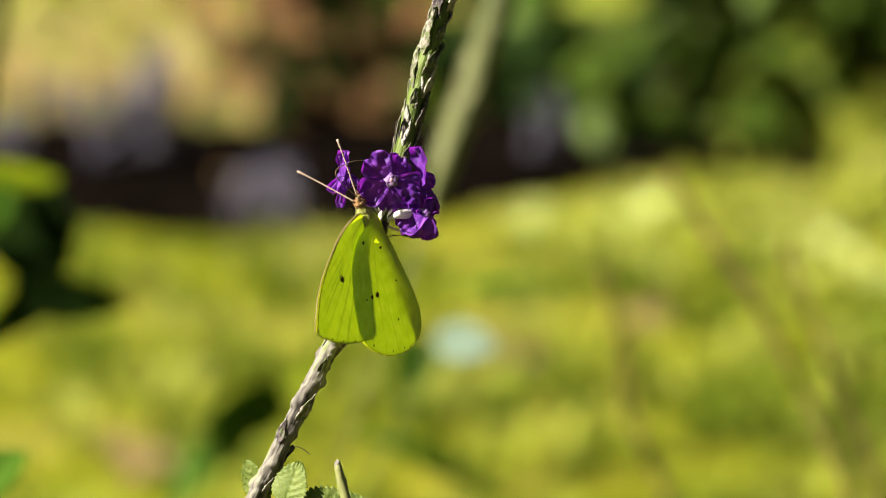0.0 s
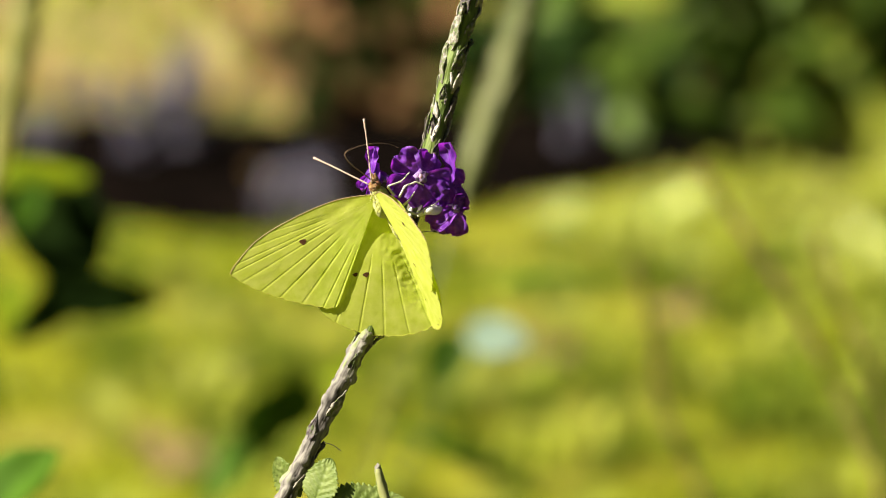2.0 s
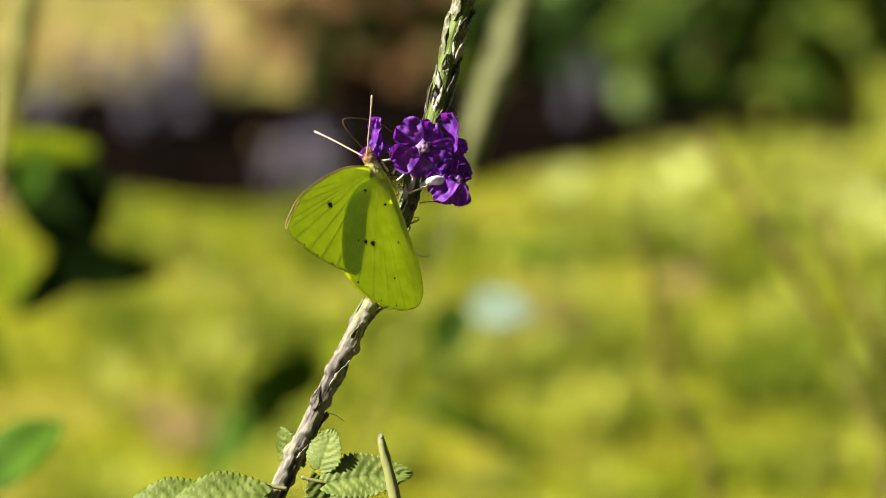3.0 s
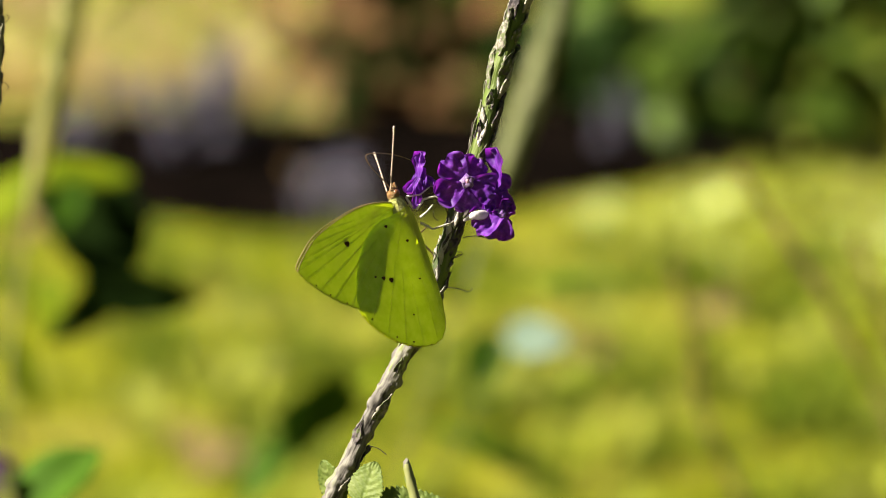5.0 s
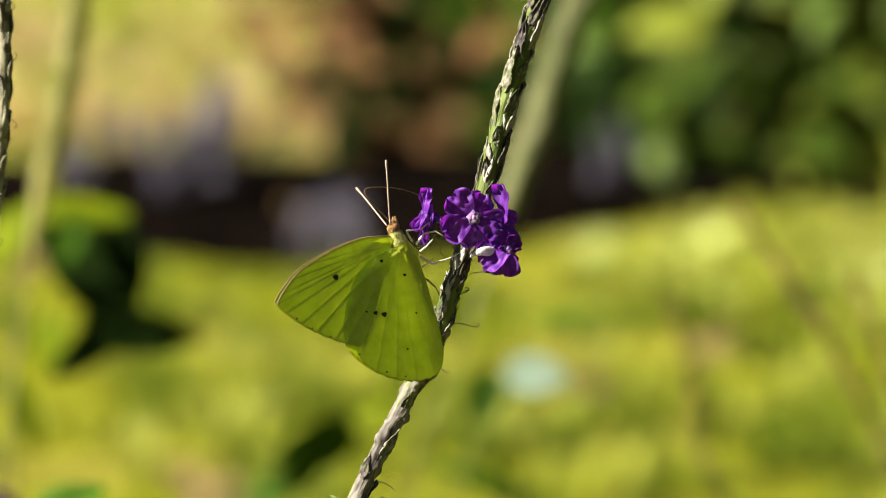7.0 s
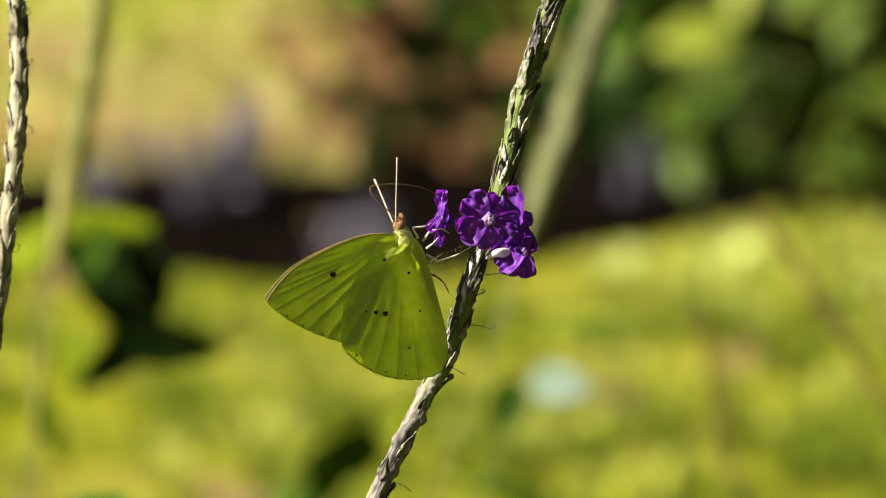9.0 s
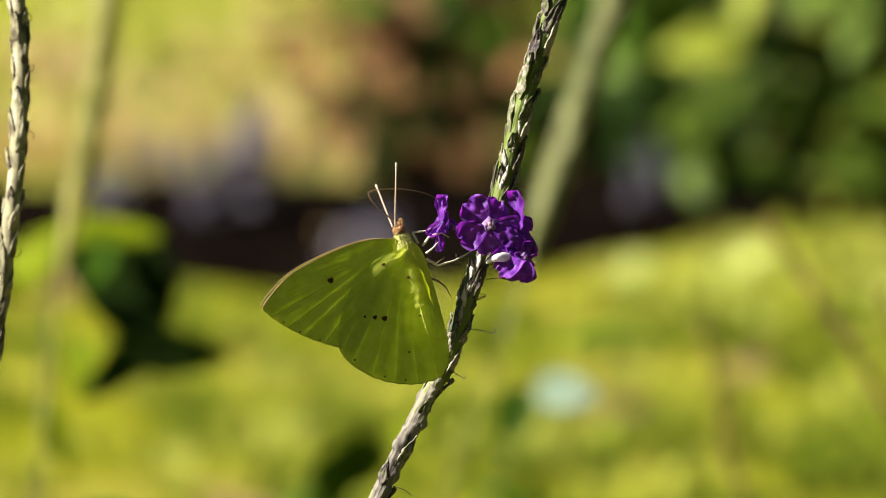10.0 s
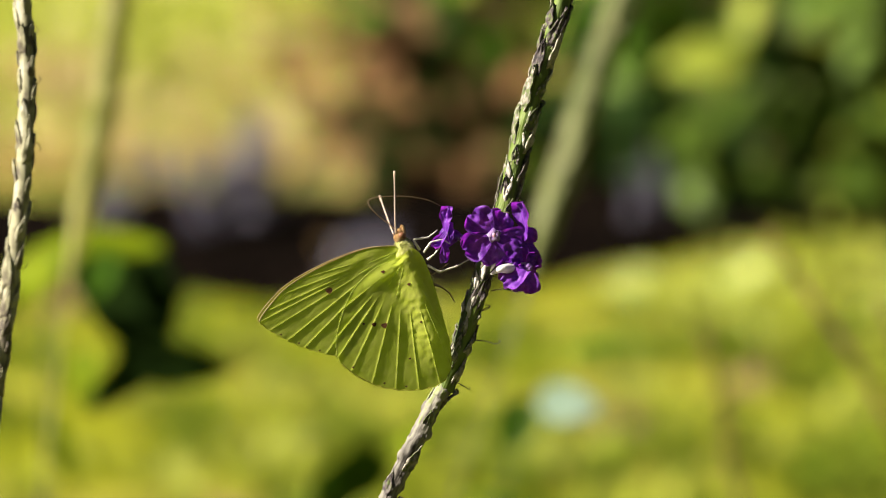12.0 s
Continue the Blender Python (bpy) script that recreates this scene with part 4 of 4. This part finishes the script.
def tree(at, r, height, label, seed, crown=True, lean=0.0):
    rnd = random.Random(seed)
    t = thing("tree", at, label, "tree", "trees in the bed")
    path = spline([at + Vector((0, 0, -0.05)), at + Vector((0.02 + lean * 0.3, 0, height * 0.3)), at + Vector((lean * 0.6 - 0.03, 0.02, height * 0.7)), at + Vector((lean + 0.02, 0, height))], 12)
    part("trunk", tube(bmesh.new(), path, lambda s: r * (1.25 - 0.6 * s) if s > 0.05 else r * 1.5, 16, stem_lump(seed, r * 0.18)), M_BARK, t, "brown rough trunk")
    for k in range(6):
        a = k * 1.1 + rnd.uniform(0, 0.4)
        p0 = path[-6]
        tip = p0 + Vector((math.cos(a) * 0.7, math.sin(a) * 0.7, rnd.uniform(0.4, 0.9)))
        part("limb", tube(bmesh.new(), spline([p0, p0.lerp(tip, 0.5) + Vector((0, 0, 0.1)), tip], 6), lambda s: r * (0.4 - 0.3 * s), 7), M_BARK, t)
    if crown:
        src = leaf_mesh("tmp", 0.10, 0.05, M_SHADELEAF, 0, 0.2, 0.2, 0, 4, 3)
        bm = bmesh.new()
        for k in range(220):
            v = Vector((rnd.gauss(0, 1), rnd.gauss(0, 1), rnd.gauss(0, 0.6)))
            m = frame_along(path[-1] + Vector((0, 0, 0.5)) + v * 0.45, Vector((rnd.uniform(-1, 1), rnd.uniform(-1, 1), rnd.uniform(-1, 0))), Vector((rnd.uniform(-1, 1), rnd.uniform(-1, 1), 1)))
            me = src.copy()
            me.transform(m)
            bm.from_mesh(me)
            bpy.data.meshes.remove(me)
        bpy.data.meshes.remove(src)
        tagged(part("crown", bm, M_SHADELEAF, t), kind="stuff")
    return t


tree(ground_at((-10.5, 50.1), 14.25), 0.062, 2.4, "small tree with a dark brown trunk in the bed", 1)
tree(ground_at((65.5, 50.1), 13.2), 0.032, 1.7, "thin brown-stemmed young tree in the bed", 2, True, -0.3)

dead = leaf_mesh("dead_leaf", 0.075, 0.045, M_DEADLEAF, 0, 0.4, -0.3, 0, 12, 7, 0.05, 5)
for k, (uv, d) in enumerate((((-49.0, 50.1), 8.15), ((-47.2, 50.1), 8.28), ((-50.0, 50.1), 8.4), ((24.6, 50.1), 9.3), ((26.8, 50.1), 9.45), ((23.4, 50.1), 9.6), ((51.8, 50.1), 9.9), ((-25.5, 50.1), 12.2), ((-23.2, 50.1), 12.1), ((-86.8, 50.1), 11.3))):
    p = ground_at(uv, d)
    ob = new("dead_leaf", dead)
    ob.matrix_basis = frame_along(Vector((p.x, p.y, 0.035)), Vector((math.cos(k * 2.1), math.sin(k * 2.1), 0.15)), Vector((0.1, -0.5, 0.8)))
    tagged(ob, "dry pinkish-brown dead leaf lying on the lawn", "leaf", "dead leaves")


# ---------------------------------------------------------------- butterfly
# its own space: x to its right side, y ahead, z up from its back; mm in the tables below
butterfly = thing("butterfly", (0, 0, 0), "yellow-green sulphur butterfly feeding with raised wings", "butterfly")
FORE = [(2.2, 1.2), (2.67, 1.9), (8.06, 2.89), (13.85, 2.63), (20.47, 1.47), (26.12, -0.25), (29.94, -2.53), (32.71, -4.72), (32.68, -5.98), (29.94, -9.2),
        (27.24, -11.61), (23.97, -14.02), (19.95, -16.4), (17.2, -17.8), (15.2, -17.3), (11.0, -11.2), (6.0, -4.6), (2.6, -0.4)]
HIND = [(1.8, -0.4), (4.5, -0.9), (8.27, -1.61), (13.11, -4.44), (17.04, -8.97), (19.34, -13.41), (19.92, -16.66), (18.53, -19.64), (15.76, -22.75), (12.49, -25.16),
        (8.46, -26.94), (4.71, -27.78), (0.92, -27.49), (-1.51, -25.08), (-2.59, -20.56), (-2.85, -14.93), (-2.95, -9.83), (-2.75, -5.2), (-2.2, -1.9), (-0.7, 0.3)]
HINGE_F, HINGE_H = (2.0, 0.6), (1.6, -1.2)


def wing(name, outline, hinge, side, gap, folds, spots, label):
    """A wing in the raised position; side is 1 for the right and -1 for the left."""
    rim = spline([Vector((a * 1.07, b, 0)) for a, b in outline + outline[:1]], 6)[:-1]
    fine = spline([Vector((a * 1.07, b, 0)) for a, b in outline + outline[:1]], 24)[:-1]
    hx = Vector((hinge[0], hinge[1], 0))
    for k, q in enumerate(fine):
        if len(fine) * 0.40 < k < len(fine) * 0.74:
            fine[k] = q + (q - hx).normalized() * (0.20 * abs(math.sin(k * 0.21)) + 0.05 * math.sin(k * 0.71) - 0.12)
    rings, n = 60, len(rim)
    fore = folds > 40
    ribs = list(range(27, 86, 6)) if fore else list(range(22, 96, 7))
    rib_angles = [math.atan2((rim[k] - hx).y, (rim[k] - hx).x) for k in ribs]

    def skin(p):
        """Sideways bulge, veins and pleats in mm at wing place p."""
        d = p - hx
        r, a = d.length, math.atan2(d.y, d.x)
        out = min(1, max(0, (r - 10) / 3))
        rib = max([math.exp(-((a - g) * r / 0.15) ** 2) for g in rib_angles]) * out * (min(1, 0.35 + max(0, 0.12 - a)) if fore else 1) if out else 0.0
        pleat = 0.5 - 0.5 * math.cos(a * folds + 2 * noise.noise(p * 0.2))
        h = 0.07 * rib + 0.12 * side * math.sin(min(1, r / 30) * math.pi) + (0.55 * math.exp(-(r / 6.5) ** 2) + 0.2 * math.exp(-r / 3) if not fore else 0.35 * math.exp(-r / 3.5))
        h += 0.012 * min(1, r / 14) * pleat + 0.12 * side * noise.noise(p * 0.12) * min(1, r / 15) + 0.07 * side * noise.noise(p * 0.45) * min(1, r / 6) * math.exp(-(r / 16) ** 2) + 0.02 * side * noise.noise(p * 0.9)
        if fore:
            # the long cell along the leading edge is swollen between its two veins
            h += 0.10 * math.exp(-((p.y + 0.22 * p.x - 3.2) / 1.1) ** 2) * min(1, max(0, (20 - r) / 8)) * min(1, r / 5)
        else:
            # the inner part wraps the abdomen and is crinkled along it; the front edge is swollen at its base
            along = min(1, max(0, (26 + p.y) / 8))
            h += 0.95 * along * (0.55 + 0.45 * min(1, max(0, -p.y / 9))) * math.exp(-((p.x - 0.6) / 2.7) ** 2)
            h += 0.20 * along * math.exp(-((p.x - 2.6) / 2.2) ** 2) * noise.noise(Vector((p.x * 0.7, p.y * 1.2, 3)))
            h += 0.30 * math.exp(-((p.y + 0.33 * p.x + 1.2) / 1.5) ** 2) * math.exp(-((p.x - 6) / 5) ** 2)
        return h

    bm = bmesh.new()
    centre = bm.verts.new((side * (gap + skin(hx)) / 1000, hx.y / 1000, hx.x / 1000))
    last = None
    m = len(fine)
    for i in range(1, rings + 1):
        t = (i / rings) ** 0.8
        row = []
        for k, q in enumerate(fine):
            p = hx.lerp(q, t)
            row.append(bm.verts.new((side * (gap + skin(p)) / 1000, p.y / 1000, p.x / 1000)))
        for k in range(m):
            k2 = (k + 1) % m
            if last:
                bm.faces.new((last[k], last[k2], row[k2], row[k]))
            else:
                bm.faces.new((centre, row[k2], row[k]))
        last = row
    w = part(name, bm, M_WING, butterfly, label, world_space=False)

    def on(p, lift):
        return Vector((side * (gap + skin(p) + lift) / 1000, p.y / 1000, p.x / 1000))

    vb = bmesh.new()
    cell = 0.42
    for k in ribs:
        q = rim[k]
        bend = Vector((-(q - hx).y, (q - hx).x, 0)) * 0.002 * math.sin(k)
        for lift in (0.008,):
            pts = [on(hx.lerp(q, s) + bend * math.sin(math.pi * s), lift) for s in [cell + (0.985 - cell) * j / 9 + 0.05 * math.sin(k * 3.1) * (1 - j / 9) for j in range(10)]]
            tube(vb, pts, lambda s: 0.000020 - 0.000008 * s, 5)
    for off in (0.30, 0.62):
        q0, q1 = rim[int(n * 0.16)], rim[int(n * 0.5)]
        far_p = hx.lerp(q0.lerp(q1, off), cell)
        tube(vb, [on(hx.lerp(far_p, s), 0.02) for s in (0.1, 0.3, 0.5, 0.75, 1.0)], 0.00003, 5)
    tagged(part("vein_net", vb, M_VEIN, w, "pale raised veins", world_space=False), kind="stuff")
    eb = bmesh.new()
    stop = int(n * 0.42) if folds > 40 else int(n * 0.34)
    tube(eb, [on(q, 0) for q in rim[3:stop]], 0.00010 if folds > 40 else 0.00003, 6)
    if folds > 40:
        part("leading_edge", eb, M_EDGE, w, "pinkish leading edge", world_space=False)
    else:
        part("leading_edge", eb, M_VEIN, w, world_space=False)
    mb = bmesh.new()
    tube(mb, [on(q, 0) for q in fine[4 * stop - 4:int(m * (0.74 if fore else 0.72)):2]], lambda t: 0.00006 + 0.00004 * math.sin(t * 55) ** 8, 5)
    part("margin", mb, M_MARGIN, w, "thin olive-brown margin", world_space=False)
    for (a, b), r in spots:
        a *= 1.07
        sb = bmesh.new()
        for lift in (0.06, -0.06):
            c = Vector((a, b, 0))
            ring = [sb.verts.new(on(c + Vector((math.cos(g) * r * 1.15, math.sin(g) * r * 0.9, 0)) * (1 + 0.15 * math.sin(3 * g)), lift)) for g in [j * 0.5236 for j in range(12)]]
            inner = [sb.verts.new(on(c + Vector((math.cos(g) * r * 0.35, math.sin(g) * r * 0.3, 0)), lift)) for g in [j * 0.5236 for j in range(12)]]
            for j in range(12):
                sb.faces.new((ring[j], ring[(j + 1) % 12], inner[(j + 1) % 12], inner[j]))
            sb.faces.new(inner)
        part("spot", sb, M_SPOT, w, world_space=False)
    return w


fore_spots = [((17.75, -3.16), 0.62), ((29.5, -8.9), 0.18), ((26.6, -11.6), 0.18), ((23.0, -14.2), 0.18)]
hind_spots = [((11.03, -12.31), 0.45), ((9.14, -13.05), 0.55), ((6.39, -2.58), 0.34), ((13.0, -11.6), 0.25), ((2.2, -6.5), 0.3), ((12.4, -24.3), 0.2), ((17.6, -19.4), 0.2), ((8.3, -26.2), 0.2), ((2.0, -14.5), 0.2), ((6.0, -21.0), 0.22)]
wings = {
    "fr": wing("forewing", FORE, HINGE_F, 1, 0.03, 46, fore_spots, "yellow-green forewing with a brown spot"),
    "hr": wing("hindwing", HIND, HINGE_H, 1, 0.17, 34, hind_spots, "yellow-green hindwing with ringed spots"),
    "fl": wing("forewing", FORE, HINGE_F, -1, 0.03, 46, fore_spots[:1], "yellow-green forewing with a brown spot"),
    "hl": wing("hindwing", HIND, HINGE_H, -1, 0.17, 34, hind_spots[:2], "yellow-green hindwing with ringed spots"),
}


def mm(x, y, z):
    return Vector((x / 1000, y / 1000, z / 1000))


def body_part(name, lumps, material, label="", rough=0.05):
    bm = bmesh.new()
    for c, r in lumps:
        blob(bm, mm(*c), [k / 1000 for k in r], None, 16, 12, rough)
    return part(name, bm, material, butterfly, label, world_space=False)


body_part("thorax", [((0, 0.2, 0.4), (1.25, 2.5, 1.9)), ((0, -1.2, 1.1), (1.35, 2.6, 2.0)), ((0, 1.6, 0.7), (1.2, 1.5, 1.4))], M_FUR, "downy pale yellow thorax", 0.16)
body_part("abdomen", [((0, -5.0, -0.4), (1.0, 4.6, 1.5)), ((0, -10.0, -0.9), (0.8, 4.6, 1.3)), ((0, -14.5, -1.3), (0.5, 2.6, 0.8))], M_FUR, "slender pale yellow abdomen", 0.06)
head = body_part("head", [((0, 3.1, 0.9), (1.2, 1.25, 1.3)), ((0, 4.2, 0.6), (0.6, 0.8, 0.6)), ((0.35, 4.4, -0.2), (0.32, 1.2, 0.4)), ((-0.35, 4.4, -0.2), (0.32, 1.2, 0.4))], M_HEAD, "rust-coloured head", 0.14)
for s in (1, -1):
    eb = blob(bmesh.new(), mm(s * 0.98, 3.4, 0.7), (0.00055, 0.00075, 0.00075))
    part("eye", eb, M_EYE, head, "dark round eye", world_space=False)
down = bmesh.new()
rnd_down = random.Random(8)
for _ in range(260):
    n = Vector((rnd_down.gauss(0, 1), rnd_down.gauss(0, 1), rnd_down.gauss(0, 1))).normalized()
    foot = Vector((n.x * 1.2, 0.9 + n.y * 2.3, 0.6 + n.z * 1.7)) / 1000
    tube(down, [foot, foot + (n + Vector((0, -0.7, 0.2))) * 0.0004, foot + (n * 0.8 + Vector((0, -1.3, 0.2))) * 0.0008], lambda t: 0.00005 * (1 - t) + 0.00001, 4)
tagged(part("down", down, M_FUR, butterfly, "fine pale yellow hairs", world_space=False), kind="stuff")
antennae = []
for root in ((0.45, 4.1, 1.7), (-0.45, 4.1, 1.8)):
    ab = tube(bmesh.new(), spline([mm(0, 0, 0), mm(0.1, 4, 0.1), mm(0.15, 8.5, 0.1), mm(0, 13, 0)], 8), lambda t: 0.00015 + 0.00011 * max(0, (t - 0.82) / 0.18), 7)
    a_ob = part("antenna", ab, M_ANT, butterfly, "straight pinkish antenna", world_space=False)
    a_ob.location = mm(*root)
    antennae.append(a_ob)
pb_ = tube(bmesh.new(), spline([mm(*p) for p in ((0.1, 4.5, 1.1), (0.1, 6.5, 2.4), (0.1, 8.9, 4.2), (0.1, 11.1, 5.3), (0.1, 12.3, 4.8), (0.1, 12.0, 1.6), (0.1, 10.7, -3.3), (0.1, 8.8, -7.4), (0.1, 7.0, -9.6))], 8), lambda t: 0.00013 - 0.00004 * t, 6)
part("proboscis", pb_, M_PROB, butterfly, "thin looped dark proboscis", world_space=False)
LEGS = [([(-2.32, -0.51), (-1.54, 2.00), (-4.65, 1.53), (-7.21, 2.47)], 0.9), ([(-2.69, -1.19), (-4.78, 0.46), (-7.24, 0.29), (-8.42, -1.09)], 1.8), ([(-2.77, -2.82), (-4.21, -2.22), (-5.80, -1.10)], 2.6),
        ([(-2.77, -3.78), (-4.84, -5.83), (-8.74, -5.75), (-12.65, -4.87)], 1.4), ([(-2.95, -4.12), (-4.13, -5.90), (-8.50, -4.65)], -1.4), ([(-3.02, -7.68), (-4.99, -8.73), (-6.51, -10.33), (-7.33, -12.74)], -1.2)]
legs = []
for k, (pts, x) in enumerate(LEGS):
    joints = [mm(x * (0.6 + 0.25 * j), p[1], p[0]) for j, p in enumerate(pts)]
    line = [q for a, b in zip(joints, joints[1:]) for q in (a.lerp(b, 0.04), a.lerp(b, 0.5), a.lerp(b, 0.96))]
    lb = tube(bmesh.new(), line, lambda t: 0.00027 - 0.00016 * t, 7)
    legs.append(part("leg", lb, M_LEG if k < 4 else M_PROB, butterfly, "thin pale leg" if k < 4 else "thin brown leg", world_space=False))


def perch(u, v, w, turn, lean, nod):
    """The butterfly's pose: turn swings its back towards the viewer, lean tips it in the picture plane, nod tips its head."""
    upright = Matrix(((0, 0, -1), (0, 1, 0), (1, 0, 0))).to_4x4()
    m = Matrix.Rotation(radians(lean), 4, 'Z') @ Matrix.Rotation(radians(nod), 4, 'X') @ Matrix.Rotation(radians(turn), 4, 'Y') @ upright
    board = REF.to_3x3().to_4x4()
    return Matrix.Translation(near(u, v, w)) @ board @ m


def wing_pose(hinge, side, opening, sweep):
    c = Vector((0, hinge[1] / 1000, hinge[0] / 1000))
    return Matrix.Translation(c) @ Matrix.Rotation(radians(side * opening), 4, 'Y') @ Matrix.Rotation(radians(-sweep), 4, 'X') @ Matrix.Translation(-c)


def motions():
    # seconds, place in mm, turn, lean, nod
    perches = [
        (0, 2.18, 6.09, 5.0, 58.5, 22.0, 17.0),
        (1, 2.05, 6.11, 5.0, 53.0, 23.9, 11.0),
        (1.5, 1.2, 7.2, 5.0, 51.5, 24.2, 13.5),
        (1.8, 1.28, 7.22, 5.0, 48.5, 24.4, 17.0),
        (1.9, -0.26, 7.63, 7.5, 48.0, 23.6, 15.0),
        (2, -0.56, 8.71, 8.5, 46.0, 22.6, 12.0),
        (2.1, -0.94, 8.94, 8.5, 50.0, 21.6, 8.0),
        (2.2, -2.33, 8.62, 7.5, 48.0, 18.6, 6.0),
        (2.3, -2.71, 8.51, 7.5, 50.0, 17.5, 4.0),
        (2.4, -2.07, 8.06, 7.5, 48.0, 15.5, 2.0),
        (2.5, -2.45, 8.42, 5.0, 51.0, 16.4, 3.0),
        (2.6, -3.32, 9.05, 5.0, 49.0, 15.4, 0.0),
        (2.7, -2.29, 8.20, 5.0, 53.0, 16.4, 0.0),
        (4.3, -4.14, 7.57, 5.0, 57.5, 21.8, 0.4),
        (4.5, -4.41, 7.69, 5.0, 57.0, 22.2, 0.4),
        (5, -6.37, 7.63, 5.0, 49.0, 17.9, -1.0),
        (5.5, -7.02, 7.48, 5.0, 45.0, 14.8, -2.5),
        (6, -7.03, 7.53, 5.0, 43.0, 15.0, -2.0),
        (6.5, -7.53, 7.59, 5.0, 41.5, 15.2, -2.0),
        (7, -7.76, 8.12, 5.0, 40.0, 16.3, -1.5),
        (8.8, -9.75, 9.18, 5.0, 32.5, 14.8, 1.5),
        (9, -9.69, 9.17, 5.0, 32.0, 14.8, 1.7),
        (9.5, -9.79, 9.20, 5.0, 30.0, 14.9, 1.3),
        (10, -9.76, 9.18, 5.0, 28.5, 15.3, 1.0),
        (10.5, -10.15, 9.30, 5.0, 27.0, 15.3, 0.8),
        (11, -10.25, 9.78, 5.0, 26.3, 15.6, 0.5),
        (11.5, -10.70, 9.96, 5.0, 25.5, 15.8, 0.0),
        (12, -10.51, 10.10, 5.0, 22.0, 16.0, 0.0)]
    walk(butterfly, [(t, perch(*row)) for t, *row in perches])
    # the near legs keep their hold on the flowers while the body turns
    for leg in legs[:4]:
        walk(leg, [(row[0], Matrix.Rotation(radians(24 - row[4]) * 0.9, 4, 'Y')) for row in perches])
    # seconds, opening of the right and of the left wings, sweep of fore and hind wings
    flaps = [(0, 0.1, 0.1, -8.5, -6), (1, 0.1, 0.1, -10, -4), (1.8, 0.1, 0.1, -7, -2), (1.9, 24, 29, -6, 0), (2.0, 54, 60, 2, 0), (2.1, 1, 4, 2, 0), (2.2, 42, 52, 2, 0), (2.3, 1, 3, 12, 3), (2.4, 56, 64, 20, 6), (2.5, 0.2, 1.0, 18.5, 9), (2.6, 28, 50, 14, 4),
             (2.7, 0.1, 0.2, 6, 2), (3.2, 0.1, 0.1, 0, 0), (4.3, 0.1, 0.1, -1, 0), (5.5, 0.1, 0.1, -2, 0), (7, 0.1, 0.1, -0.7, 0), (9, 0.1, 0.1, 1.8, 0), (12, 0.1, 0.1, 0, 0)]
    lag = {2.1: 2, 2.3: 5, 2.5: 9, 2.7: 0}     # the left wings trail as they close
    for key, side in (("r", 1), ("l", -1)):
        walk(wings["f" + key], [(f[0], wing_pose(HINGE_F, side, f[1] if side > 0 else f[2], f[3] - (0.55 * min(2, lag.get(f[0], -2.0)) if side < 0 else 0))) for f in flaps])
        walk(wings["h" + key], [(f[0], wing_pose(HINGE_H, side, f[1] if side > 0 else f[2], f[4] + (2.5 * lag.get(f[0], 0) if side < 0 else 0))) for f in flaps])
    # seconds, direction of the right and of the left antenna in the butterfly's own space
    feelers = [
        (0, -0.045, 0.984, -0.175, -0.713, 0.699, 0.054),
        (1, -0.024, 0.991, -0.129, -0.678, 0.729, 0.091),
        (1.8, 0.006, 0.973, -0.23, -0.642, 0.762, 0.084),
        (2, 0.143, 0.959, -0.246, -0.786, 0.614, 0.07),
        (2.2, 0.274, 0.938, -0.212, -0.842, 0.537, 0.043),
        (2.5, 0.344, 0.921, -0.181, -0.788, 0.615, 0.025),
        (2.6, 0.573, 0.806, 0.148, -0.797, 0.604, -0.027),
        (4.5, 0.346, 0.934, -0.085, -0.602, 0.751, -0.269),
        (5.5, 0.378, 0.914, -0.146, -0.415, 0.52, -0.747),
        (6, 0.30, 0.945, -0.10, -0.66, 0.71, -0.2),
        (7, 0.258, 0.963, -0.076, -0.672, 0.717, -0.184),
        (9, 0.233, 0.953, -0.192, -0.648, 0.707, -0.283),
        (9.5, 0.23, 0.954, -0.194, -0.656, 0.704, -0.271),
        (10.5, 0.234, 0.948, -0.215, -0.656, 0.704, -0.271),
        (12, 0.288, 0.942, -0.171, -0.718, 0.652, -0.244),
    ]
    for k, ob in enumerate(antennae):
        walk(ob, [(f[0], frame_along(ob.location.copy(), f[1 + 3 * k:4 + 3 * k], (0, 0.2, 1))) for f in feelers])
    # the pale spike behind sways
    b0 = behind_spike.location.copy()
    walk(behind_spike, [(t, Matrix.Translation(b0 + RIGHT * (dx / 1000))) for t, dx in
                        ((0, 3.6), (1.3, 3.4), (2.5, 3.2), (4.5, 1.2), (5.5, 0), (7, 1.4), (9, 3.2), (12, 3.6))])
    # the pale spike at the side bends over late
    s0 = side_spike.location.copy()
    walk(side_spike, [(t, Matrix.Translation(s0 + RIGHT * (dx * 2 / 1000))) for t, dx in
                      ((0, 0), (9.5, 0), (10.3, 1.5), (11, 3.0), (11.5, 2.2), (12, 1.3))])
    # the young spike sways
    y0 = young.location.copy()
    walk(young, [(t, Matrix.Translation(y0 + RIGHT * (dx / 1000) + UP * (dy / 1000))) for t, dx, dy in
                 ((0, 1.5, -0.3), (1.2, 2.2, -0.8), (2.5, 3.7, -2.1), (4.3, 0.6, -0.4), (5.5, 0, 0), (6.5, -0.1, -1.1), (9, 0, -0.6), (12, 0.2, -0.5))])


motions()
